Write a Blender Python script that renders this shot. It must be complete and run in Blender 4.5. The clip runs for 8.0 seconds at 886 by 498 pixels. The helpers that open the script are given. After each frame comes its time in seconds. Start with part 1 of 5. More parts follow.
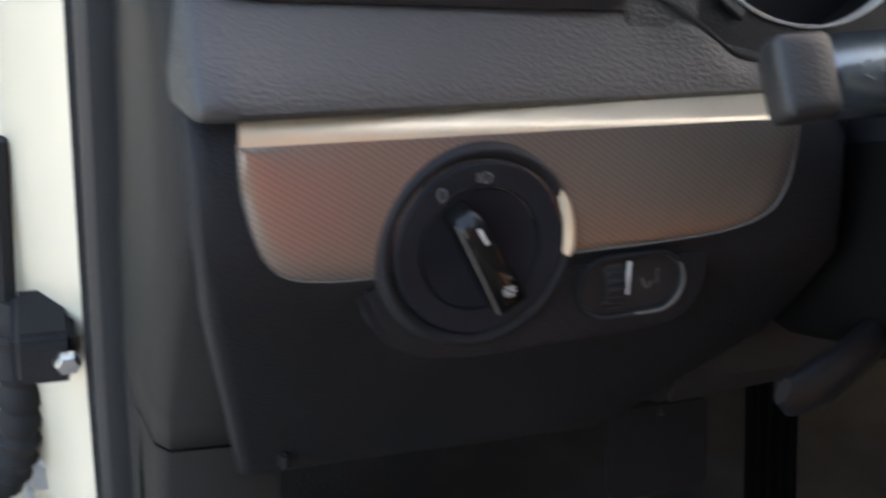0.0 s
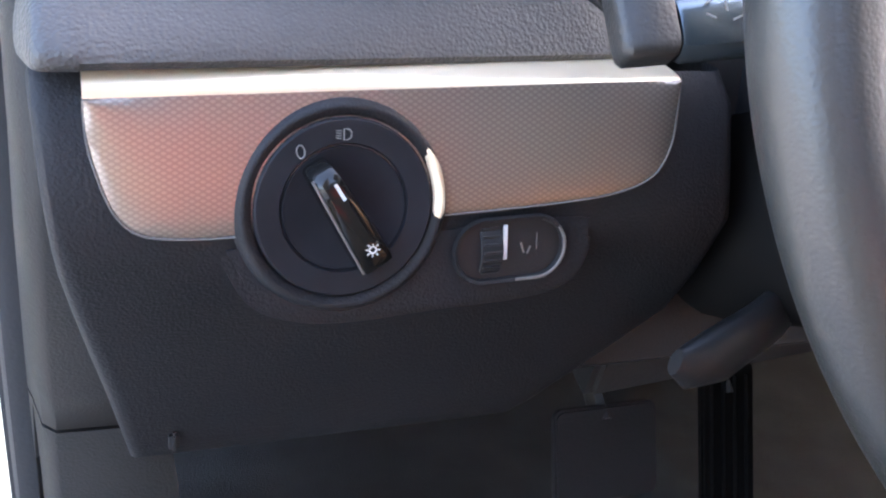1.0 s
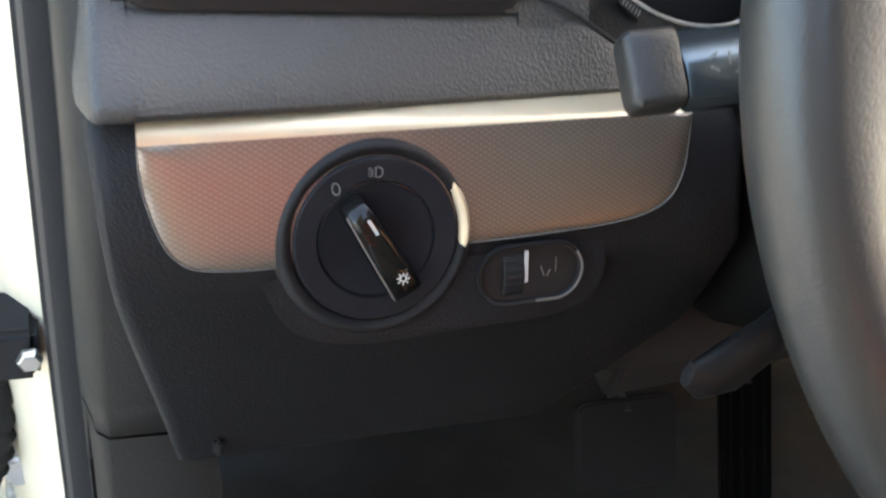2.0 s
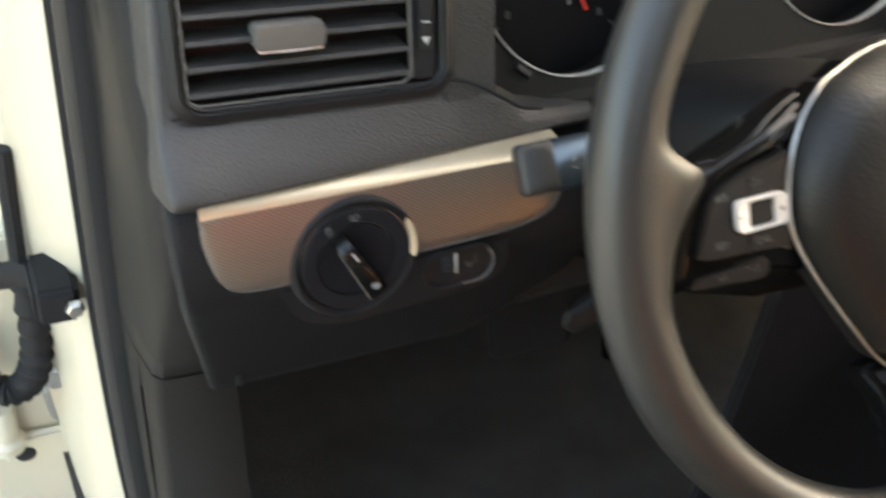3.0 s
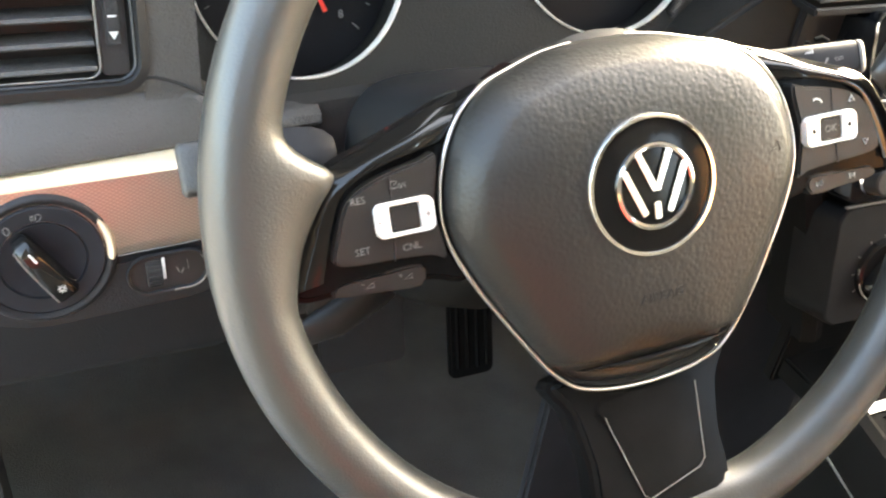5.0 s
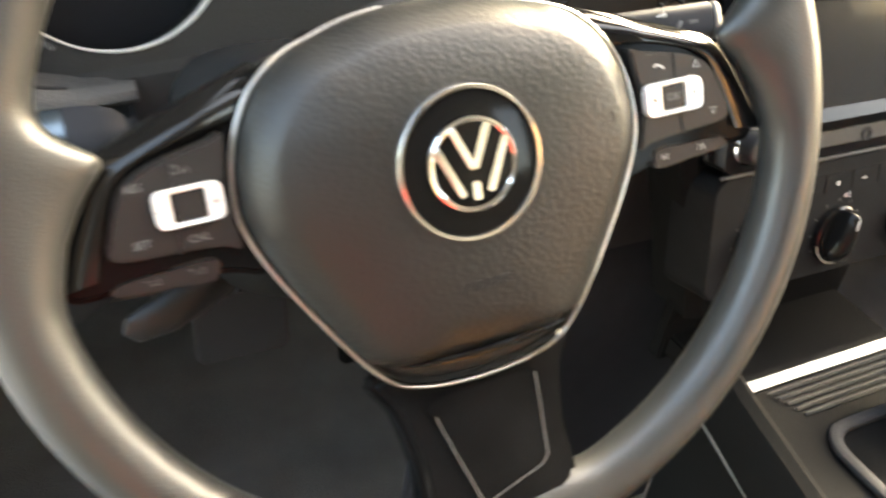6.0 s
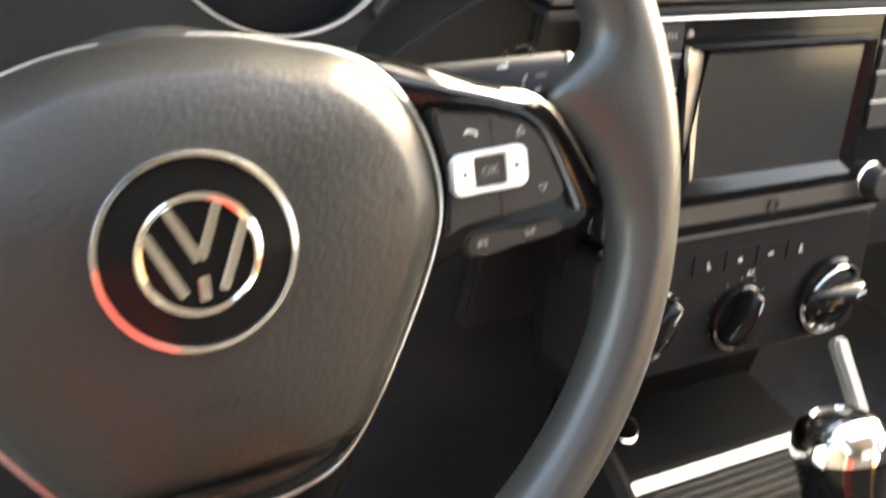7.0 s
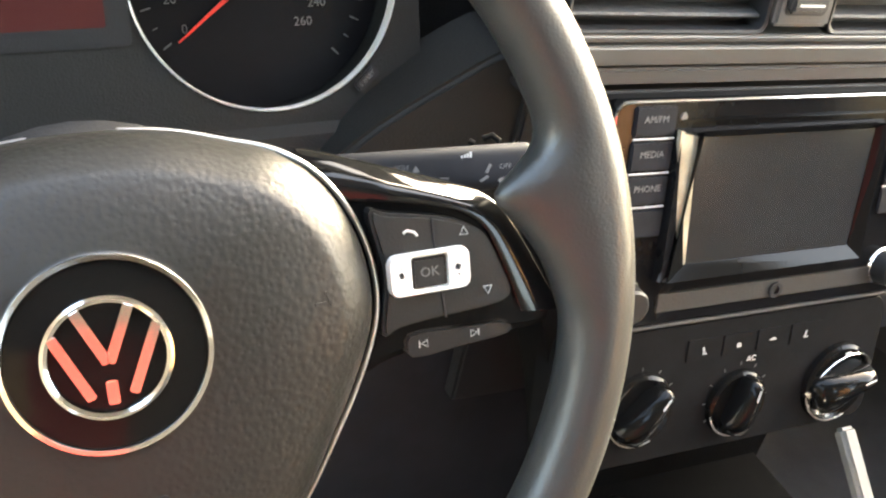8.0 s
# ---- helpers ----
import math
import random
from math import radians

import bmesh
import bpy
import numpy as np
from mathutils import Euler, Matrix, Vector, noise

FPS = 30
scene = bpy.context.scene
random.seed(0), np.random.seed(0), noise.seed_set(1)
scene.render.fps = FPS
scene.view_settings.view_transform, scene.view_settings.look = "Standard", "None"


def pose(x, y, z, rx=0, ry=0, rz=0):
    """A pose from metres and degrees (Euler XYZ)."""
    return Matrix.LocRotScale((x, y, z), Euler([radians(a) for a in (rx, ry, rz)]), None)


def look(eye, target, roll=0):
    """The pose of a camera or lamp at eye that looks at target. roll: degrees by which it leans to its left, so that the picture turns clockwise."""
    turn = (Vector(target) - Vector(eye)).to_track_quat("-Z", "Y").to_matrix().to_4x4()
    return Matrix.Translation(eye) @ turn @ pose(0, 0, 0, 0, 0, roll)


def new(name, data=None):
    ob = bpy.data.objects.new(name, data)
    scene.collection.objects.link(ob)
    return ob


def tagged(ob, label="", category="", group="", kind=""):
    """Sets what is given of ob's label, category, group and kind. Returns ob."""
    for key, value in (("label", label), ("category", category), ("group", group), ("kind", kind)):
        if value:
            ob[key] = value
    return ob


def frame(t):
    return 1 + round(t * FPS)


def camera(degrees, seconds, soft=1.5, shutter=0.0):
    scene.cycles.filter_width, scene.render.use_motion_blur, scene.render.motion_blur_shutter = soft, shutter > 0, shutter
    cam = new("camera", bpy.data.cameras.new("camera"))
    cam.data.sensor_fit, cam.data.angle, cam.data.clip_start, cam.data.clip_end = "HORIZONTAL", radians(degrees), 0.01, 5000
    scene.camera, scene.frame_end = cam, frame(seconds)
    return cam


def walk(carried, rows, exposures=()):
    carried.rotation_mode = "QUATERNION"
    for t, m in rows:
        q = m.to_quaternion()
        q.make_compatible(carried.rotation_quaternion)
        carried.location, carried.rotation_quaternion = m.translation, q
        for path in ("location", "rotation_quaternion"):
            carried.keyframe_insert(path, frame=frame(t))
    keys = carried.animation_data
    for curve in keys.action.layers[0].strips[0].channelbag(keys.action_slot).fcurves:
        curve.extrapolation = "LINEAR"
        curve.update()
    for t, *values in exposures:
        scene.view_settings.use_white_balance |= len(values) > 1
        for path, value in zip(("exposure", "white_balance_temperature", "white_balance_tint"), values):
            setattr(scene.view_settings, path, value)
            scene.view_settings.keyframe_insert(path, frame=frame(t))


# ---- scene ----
EXPOSURES = [(0.0, 3.35, 7100, 11), (0.5, 4.45, 6600, 16), (1.2, 4.62, 6400, 16), (2.3, 3.8, 7900, 6), (3.0, 3.68, 8300, 6), (3.5, 4.25, 8200, 4), (4.0, 5.18, 7800, 4), (5.5, 5.02, 8250, 5), (6.0, 4.92, 8500, 5), (6.5, 4.65, 8600, 6), (7.2, 4.85, 7800, 6), (8.0, 4.82, 7850, 5)]
cam = camera(46.73, 8.0, soft=2.2, shutter=0.6)
PATH = [
    (0.0, pose(-0.3705, -0.1361, 0.9014, 63.52, -6.71, -20.67)),
    (0.2, pose(-0.3494, -0.1422, 0.9002, 62.97, -7.18, -20.29)),
    (0.5, pose(-0.3287, -0.1561, 0.8849, 65.35, -6.44, -20.07)),
    (1.0, pose(-0.3282, -0.1589, 0.8815, 65.65, -6.11, -20.69)),
    (2.3, pose(-0.3452, -0.1884, 0.9414, 62.46, -5.30, -19.22)),
    (2.5, pose(-0.3695, -0.2078, 0.9921, 59.08, -5.36, -20.89)),
    (2.7, pose(-0.3917, -0.2240, 1.0315, 56.17, -5.02, -23.17)),
    (2.9, pose(-0.4070, -0.2404, 1.0609, 54.29, -5.39, -24.77)),
    (3.0, pose(-0.4054, -0.2526, 1.0755, 53.51, -5.97, -25.07)),
    (3.5, pose(-0.3205, -0.3049, 1.0743, 54.93, -6.75, -24.13)),
    (4.0, pose(-0.2738, -0.3122, 1.0800, 54.58, -7.36, -24.29)),
    (4.2, pose(-0.2713, -0.3096, 1.0806, 54.45, -7.30, -24.32)),
    (5.3, pose(-0.2551, -0.3049, 1.0741, 54.72, -7.16, -25.24)),
    (5.5, pose(-0.2433, -0.3040, 1.0768, 54.05, -7.41, -25.89)),
    (5.9, pose(-0.2094, -0.2987, 1.0667, 53.76, -7.72, -27.71)),
    (6.0, pose(-0.1964, -0.2976, 1.0634, 53.59, -7.84, -28.06)),
    (6.3, pose(-0.1635, -0.2869, 1.0539, 52.97, -8.17, -28.49)),
    (6.5, pose(-0.1329, -0.2837, 1.0482, 52.63, -7.93, -28.22)),
    (6.7, pose(-0.1104, -0.2753, 1.0390, 53.72, -8.73, -28.28)),
    (7.0, pose(-0.0848, -0.2554, 1.0432, 55.19, -10.48, -28.22)),
    (7.3, pose(-0.0599, -0.2517, 1.0580, 57.09, -11.53, -26.20)),
    (7.5, pose(-0.0507, -0.2566, 1.0644, 57.26, -11.35, -25.37)),
    (8.0, pose(-0.0402, -0.2534, 1.0650, 56.23, -10.44, -24.08)),
]
walk(cam, PATH, EXPOSURES)


# ---- light ----
world = bpy.data.worlds.new("sky")
scene.world = world
world.use_nodes = True
wn = world.node_tree.nodes
sky = wn.new("ShaderNodeTexSky")
sky.sky_type = "NISHITA"
sky.sun_disc = False
sky.sun_elevation = radians(32)
sky.dust_density = 4.5
sky.ozone_density = 0.5
sky.sun_rotation = radians(64)
wn["Background"].inputs["Strength"].default_value = 0.15
world.node_tree.links.new(sky.outputs[0], wn["Background"].inputs["Color"])
sun = new("sun", bpy.data.lights.new("sun", "SUN"))
sun.data.energy = 0.8
sun.data.angle = radians(28)
sun.data.color = (0.86, 0.965, 1.0)
sun.matrix_basis = look((2.65, 1.3, 2.65), (0, 0.0, 0.8))


# ---- materials ----
def shader(name, base, rough=0.5, metal=0.0, coat=0.0, spec=0.5):
    m = bpy.data.materials.new(name)
    m.use_nodes = True
    b = m.node_tree.nodes["Principled BSDF"]
    b.inputs["Base Color"].default_value = (*base, 1)
    b.inputs["Roughness"].default_value = rough
    b.inputs["Metallic"].default_value = metal
    b.inputs["Coat Weight"].default_value = coat
    b.inputs["Coat Roughness"].default_value = 0.06
    b.inputs["Specular IOR Level"].default_value = spec
    return m, b


def tex(m, kind, scale, detail=2.0):
    n = m.node_tree.nodes
    co = n.new("ShaderNodeTexCoord")
    t = n.new(kind)
    t.inputs["Scale"].default_value = scale
    if kind == "ShaderNodeTexNoise":
        t.inputs["Detail"].default_value = detail
    m.node_tree.links.new(co.outputs["Object"], t.inputs["Vector"])
    return t


def bump(m, b, t, out, strength, dist):
    n = m.node_tree.nodes.new("ShaderNodeBump")
    n.inputs["Strength"].default_value = strength
    n.inputs["Distance"].default_value = dist
    m.node_tree.links.new(t.outputs[out], n.inputs["Height"])
    old = b.inputs["Normal"].links
    if old:
        m.node_tree.links.new(old[0].from_socket, n.inputs["Normal"])
    m.node_tree.links.new(n.outputs[0], b.inputs["Normal"])


def vary(m, b, base, spread, scale, rough=0.0):
    """Uneven colour and gloss on a broad scale."""
    t = tex(m, "ShaderNodeTexNoise", scale, 5.0)
    r = m.node_tree.nodes.new("ShaderNodeValToRGB")
    lo = tuple(max(0.0, c * (1 - spread)) for c in base)
    hi = tuple(min(1.0, c * (1 + spread)) for c in base)
    r.color_ramp.elements[0].position, r.color_ramp.elements[1].position = 0.3, 0.7
    r.color_ramp.elements[0].color, r.color_ramp.elements[1].color = (*lo, 1), (*hi, 1)
    m.node_tree.links.new(t.outputs[0], r.inputs[0])
    m.node_tree.links.new(r.outputs[0], b.inputs["Base Color"])
    if rough:
        mr = m.node_tree.nodes.new("ShaderNodeMapRange")
        base_r = b.inputs["Roughness"].default_value
        mr.inputs["To Min"].default_value = base_r - rough
        mr.inputs["To Max"].default_value = base_r + rough
        m.node_tree.links.new(t.outputs[0], mr.inputs["Value"])
        m.node_tree.links.new(mr.outputs[0], b.inputs["Roughness"])


def grained(name, base, rough, grain, depth, spread=0.12, strength=0.6, spec=0.45):
    """Moulded plastic or leather with a cell grain of that many cells a metre."""
    m, b = shader(name, base, rough, spec=spec)
    vary(m, b, base, spread, 14.0, 0.05)
    v = tex(m, "ShaderNodeTexVoronoi", grain)
    v.feature = "SMOOTH_F1"
    bump(m, b, v, "Distance", strength, depth)
    n = tex(m, "ShaderNodeTexNoise", grain * 2.5, 3.0)
    bump(m, b, n, 0, strength * 0.35, depth * 0.5)
    return m


DASH = grained("grained_dash_plastic", (0.031, 0.030, 0.0293), 0.5, 800, 0.0006, strength=0.75)
KNEE = grained("fine_grained_black_plastic", (0.0105, 0.0110, 0.0128), 0.58, 1000, 0.0004, spec=0.2)
SIDE = grained("grey_side_plastic", (0.05, 0.048, 0.046), 0.5, 900, 0.0003)
LEATHER = grained("grey_leather", (0.0235, 0.0238, 0.0225), 0.36, 950, 0.00022, 0.08, 0.45, 0.5)
PADSKIN = grained("soft_black_skin", (0.0118, 0.0118, 0.0111), 0.42, 480, 0.0005, 0.1, 0.45, 0.34)
RUBBER = grained("black_rubber", (0.014, 0.014, 0.015), 0.75, 500, 0.0003, spec=0.25)
CARPET = grained("black_carpet", (0.04, 0.039, 0.038), 0.95, 900, 0.002, 0.3)
SOFTBLACK = grained("matt_black_plastic", (0.012, 0.012, 0.013), 0.42, 1400, 0.00015, spec=0.3)
BUTTON = grained("button_plastic", (0.0125, 0.0122, 0.0118), 0.4, 1600, 0.0001, spec=0.3)
RIBDARK = grained("mid_grey_plastic", (0.075, 0.072, 0.066), 0.45, 1300, 0.00015)
RIBGREY = grained("grey_rib_plastic", (0.11, 0.105, 0.097), 0.42, 1300, 0.00015)
STALK = grained("smooth_stalk_plastic", (0.10, 0.125, 0.14), 0.24, 1500, 0.00005, spec=1.0)
STALK.node_tree.nodes["Principled BSDF"].inputs["Metallic"].default_value = 0.85
GAUGESKIN = grained("dark_gauge_surround", (0.0115, 0.0112, 0.0108), 0.6, 1000, 0.0003, spec=0.2)
FACE, _b = shader("black_gauge_face", (0.005, 0.005, 0.006), 0.5, spec=0.12)
vary(FACE, _b, (0.005, 0.005, 0.006), 0.15, 40, 0.05)
GREYSIDE = grained("dark_side_plastic", (0.0165, 0.016, 0.0155), 0.52, 900, 0.0003)
SEAL = grained("soft_rubber_seal", (0.024, 0.023, 0.022), 0.48, 700, 0.0002, spec=0.5)
GREYCOL = grained("grey_column_plastic", (0.005, 0.0050, 0.0050), 0.8, 1200, 0.0002, spec=0.05)

GLOSS, _b = shader("piano_black", (0.006, 0.006, 0.006), 0.08, 0, 0.0, 0.32)
_t = tex(GLOSS, "ShaderNodeTexNoise", 60, 4)
bump(GLOSS, _b, _t, 0, 0.02, 0.001)
BADGE, _b = shader("badge_black", (0.005, 0.005, 0.005), 0.1, spec=0.14)
RADIOBLACK, _b = shader("radio_gloss_black", (0.006, 0.006, 0.0065), 0.1, spec=0.17)
vary(RADIOBLACK, _b, (0.006, 0.006, 0.0065), 0.2, 80, 0.04)
PANELBLACK, _b = shader("matt_panel_black", (0.0065, 0.0067, 0.0072), 0.65, spec=0.06)
vary(PANELBLACK, _b, (0.0065, 0.0067, 0.0072), 0.2, 60, 0.05)
# Near-black rubber with the shade of cubby and footwell put in its colour.
SHADEBLACK = grained("shade_black_rubber", (0.005, 0.005, 0.005), 0.9, 700, 0.0003, spec=0.02)
SPOKE, _b = shader("satin_black_spoke", (0.005, 0.0050, 0.0052), 0.14, spec=0.06)
vary(SPOKE, _b, (0.005, 0.0050, 0.0052), 0.3, 30, 0.05)
DIAL, _b = shader("dull_black_dial", (0.012, 0.013, 0.016), 0.6, spec=0.12)
vary(DIAL, _b, (0.012, 0.013, 0.016), 0.2, 60, 0.05)
CHROME, _b = shader("chrome", (0.86, 0.84, 0.81), 0.09, 1.0)
_t = tex(CHROME, "ShaderNodeTexNoise", 90, 4)
bump(CHROME, _b, _t, 0, 0.03, 0.001)
SATIN, _b = shader("satin_silver", (0.62, 0.60, 0.56), 0.3, 1.0)
vary(SATIN, _b, (0.62, 0.60, 0.56), 0.05, 40, 0.05)
# Pale warm base carries part of the trim edge's highlight.
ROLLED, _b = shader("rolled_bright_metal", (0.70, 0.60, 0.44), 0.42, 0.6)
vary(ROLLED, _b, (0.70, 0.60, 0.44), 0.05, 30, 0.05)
SILVER, _b = shader("silver_lacquer", (0.86, 0.84, 0.79), 0.3, 0.45)
vary(SILVER, _b, (0.86, 0.84, 0.79), 0.04, 60, 0.04)
PRINT, _b = shader("white_print", (0.45, 0.45, 0.43), 0.6)
DIMPRINT, _b = shader("grey_print", (0.11, 0.11, 0.106), 0.6)
REDPRINT, _b = shader("red_print", (0.6, 0.03, 0.02), 0.5)
SCREEN, _b = shader("screen_glass", (0.016, 0.017, 0.018), 0.16, 0, 0.5)
vary(SCREEN, _b, (0.016, 0.017, 0.018), 0.15, 9)
REDSCREEN, _b = shader("dim_red_display", (0.05, 0.008, 0.007), 0.5, spec=0.2)
BARGREY, _b = shader("dull_silver_plastic", (0.32, 0.31, 0.295), 0.4, 0.5)
vary(BARGREY, _b, (0.32, 0.31, 0.295), 0.08, 50, 0.06)
# Pale colour stands in for the reflection on the screen's left bevel.
BEVEL, _b = shader("pale_bevel_sheen", (0.3, 0.265, 0.2), 0.4, 0.3)
vary(BEVEL, _b, (0.3, 0.265, 0.2), 0.35, 70, 0.08)
PAINT, _b = shader("cream_white_car_paint", (0.53, 0.485, 0.375), 0.3, 0, 0.5)
vary(PAINT, _b, (0.53, 0.485, 0.375), 0.05, 6, 0.05)
STEEL, _b = shader("bright_steel", (0.7, 0.7, 0.68), 0.3, 1.0)
vary(STEEL, _b, (0.7, 0.7, 0.68), 0.15, 60, 0.1)
RED, _b = shader("red_reflector_wall", (0.30, 0.035, 0.03), 0.8)
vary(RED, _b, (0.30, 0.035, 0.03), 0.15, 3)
CONCRETE, _b = shader("grey_concrete", (0.32, 0.31, 0.29), 0.85)
vary(CONCRETE, _b, (0.32, 0.31, 0.29), 0.25, 1.5)
_t = tex(CONCRETE, "ShaderNodeTexNoise", 30, 6)
bump(CONCRETE, _b, _t, 0, 0.3, 0.01)
TRIMWALL, _b = shader("brown_grey_lining", (0.048, 0.045, 0.042), 0.85)
vary(TRIMWALL, _b, (0.048, 0.045, 0.042), 0.15, 8)
ORANGE, _b = shader("orange_reflector_wall", (0.72, 0.34, 0.12), 0.7)
vary(ORANGE, _b, (0.72, 0.34, 0.12), 0.2, 5)
# Colour of the added block that gives the wheel orange reflections.
ORANGEBOUNCE, _b = shader("dim_orange_reflector", (0.36, 0.16, 0.055), 0.9)
vary(ORANGEBOUNCE, _b, (0.36, 0.16, 0.055), 0.2, 30)
TAN, _b = shader("tan_reflector_wall", (0.34, 0.25, 0.15), 0.8)
vary(TAN, _b, (0.34, 0.25, 0.15), 0.2, 5)
LINING, _b = shader("grey_roof_lining", (0.30, 0.295, 0.28), 0.9)
vary(LINING, _b, (0.30, 0.295, 0.28), 0.08, 20)

# pressed metal trim: a fine lattice of small raised cells
TRIM, _b = shader("pressed_metal_trim", (0.66, 0.62, 0.59), 0.33, 0.8)
_n = TRIM.node_tree.nodes
_co = _n.new("ShaderNodeTexCoord")
_mul = _n.new("ShaderNodeMath")
_mul.operation = "MULTIPLY"
for _k, _turn in enumerate((58.8, -58.8)):
    _map = _n.new("ShaderNodeMapping")
    _map.inputs["Rotation"].default_value = (0, radians(_turn), 0)
    _wave = _n.new("ShaderNodeTexWave")
    _wave.inputs["Scale"].default_value = 184.0
    _wave.inputs["Distortion"].default_value = 0.0
    TRIM.node_tree.links.new(_co.outputs["Object"], _map.inputs["Vector"])
    TRIM.node_tree.links.new(_map.outputs[0], _wave.inputs["Vector"])
    TRIM.node_tree.links.new(_wave.outputs["Fac"], _mul.inputs[_k])
_ramp = _n.new("ShaderNodeValToRGB")
_ramp.color_ramp.elements[0].position, _ramp.color_ramp.elements[1].position = 0.05, 0.45
_ramp.color_ramp.elements[0].color, _ramp.color_ramp.elements[1].color = (0.245, 0.215, 0.19, 1), (0.315, 0.28, 0.25, 1)
TRIM.node_tree.links.new(_mul.outputs[0], _ramp.inputs[0])
TRIM.node_tree.links.new(_ramp.outputs[0], _b.inputs["Base Color"])
_bn = _n.new("ShaderNodeBump")
_bn.inputs["Strength"].default_value = 0.11
_bn.inputs["Distance"].default_value = 0.0005
TRIM.node_tree.links.new(_mul.outputs[0], _bn.inputs["Height"])
TRIM.node_tree.links.new(_bn.outputs[0], _b.inputs["Normal"])


# ---- mesh tools ----
def thing(name, m, label, category, kind="", group=""):
    ob = new(name)
    ob.empty_display_size = 0.02
    ob.matrix_basis = m
    return tagged(ob, label, category, group, kind)


def mesh_of(name, bm, mat, smooth=True, sharp=35):
    bmesh.ops.remove_doubles(bm, verts=bm.verts, dist=1e-6)
    bmesh.ops.recalc_face_normals(bm, faces=bm.faces)
    for e in bm.edges:
        if len(e.link_faces) == 2 and e.calc_face_angle(0) > radians(sharp):
            e.smooth = False
    for f in bm.faces:
        f.smooth = smooth
    me = bpy.data.meshes.new(name)
    bm.to_mesh(me)
    bm.free()
    me.materials.append(mat)
    return me


def part(name, bm, mat, parent, label="", smooth=True, m=None, sharp=35):
    """One mesh under a thing or a part, in its parent's own axes."""
    ob = new(name, mesh_of(name, bm, mat, smooth, sharp))
    ob.parent = parent
    if m is not None:
        ob.matrix_basis = m
    if label:
        ob["label"] = label
    return ob


def solo(name, bm, mat, label, category, kind="", m=None, group="", smooth=True):
    """A thing of one mesh."""
    ob = new(name, mesh_of(name, bm, mat, smooth))
    if m is not None:
        ob.matrix_basis = m
    return tagged(ob, label, category, group, kind)


def join(*bms):
    out = bmesh.new()
    for b in bms:
        me = bpy.data.meshes.new("tmp")
        b.to_mesh(me)
        b.free()
        out.from_mesh(me)
        bpy.data.meshes.remove(me)
    return out


def moved(bm, m):
    bmesh.ops.transform(bm, matrix=m, verts=bm.verts)
    return bm


def prism(outline, z0, z1, bevel=0.0, segs=2):
    """A flat shape drawn in x, y, thick from z0 to z1, its front and back edges rounded."""
    bm = bmesh.new()
    vs = [bm.verts.new((x, y, z0)) for x, y in outline]
    f = bm.faces.new(vs)
    r = bmesh.ops.extrude_face_region(bm, geom=[f])
    for v in r["geom"]:
        if isinstance(v, bmesh.types.BMVert):
            v.co.z = z1
    bmesh.ops.recalc_face_normals(bm, faces=bm.faces)
    if bevel:
        es = [e for e in bm.edges if abs(e.verts[0].co.z - e.verts[1].co.z) < 1e-7]
        bmesh.ops.bevel(bm, geom=es, offset=bevel, segments=segs, affect="EDGES", clamp_overlap=True)
    return bm


def roundrect(w, h, r, n=6, cx=0.0, cy=0.0):
    pts = []
    for k, (sx, sy) in enumerate(((1, 1), (-1, 1), (-1, -1), (1, -1))):
        for i in range(n + 1):
            a = radians(90 * k + 90 * i / n)
            pts.append((cx + sx * (w / 2 - r) + r * math.cos(a), cy + sy * (h / 2 - r) + r * math.sin(a)))
    return pts


def box(sx, sy, sz, bevel=0.0, segs=2, at=(0, 0, 0)):
    bm = bmesh.new()
    bmesh.ops.create_cube(bm, size=1.0)
    bmesh.ops.scale(bm, vec=(sx, sy, sz), verts=bm.verts)
    if bevel:
        bmesh.ops.bevel(bm, geom=list(bm.edges), offset=bevel, segments=segs, affect="EDGES", clamp_overlap=True)
    bmesh.ops.translate(bm, vec=at, verts=bm.verts)
    return bm


def lathe(profile, n=48, closed=False):
    """Turns (r, z) round the z axis."""
    bm = bmesh.new()
    rings = []
    for r, z in profile:
        if r < 1e-6:
            rings.append([bm.verts.new((0, 0, z))])
        else:
            rings.append([bm.verts.new((r * math.cos(2 * math.pi * k / n), r * math.sin(2 * math.pi * k / n), z)) for k in range(n)])
    pairs = list(zip(rings[:-1], rings[1:]))
    if closed:
        pairs.append((rings[-1], rings[0]))
    for a, b in pairs:
        for k in range(n):
            q = [a[k % len(a)], a[(k + 1) % len(a)], b[(k + 1) % len(b)], b[k % len(b)]]
            q = list(dict.fromkeys(q))
            if len(q) > 2:
                bm.faces.new(q)
    return bm


def loft(rings, close_ring=True, caps=True):
    """Skin through rows of points of equal count; caps "end" closes the last row alone."""
    bm = bmesh.new()
    rows = [[bm.verts.new(p) for p in r] for r in rings]
    n = len(rows[0])
    for a, b in zip(rows[:-1], rows[1:]):
        for k in range(n if close_ring else n - 1):
            bm.faces.new((a[k], a[(k + 1) % n], b[(k + 1) % n], b[k]))
    if caps and close_ring:
        if caps != "end":
            bm.faces.new(rows[0])
        bm.faces.new(rows[-1])
    return bm


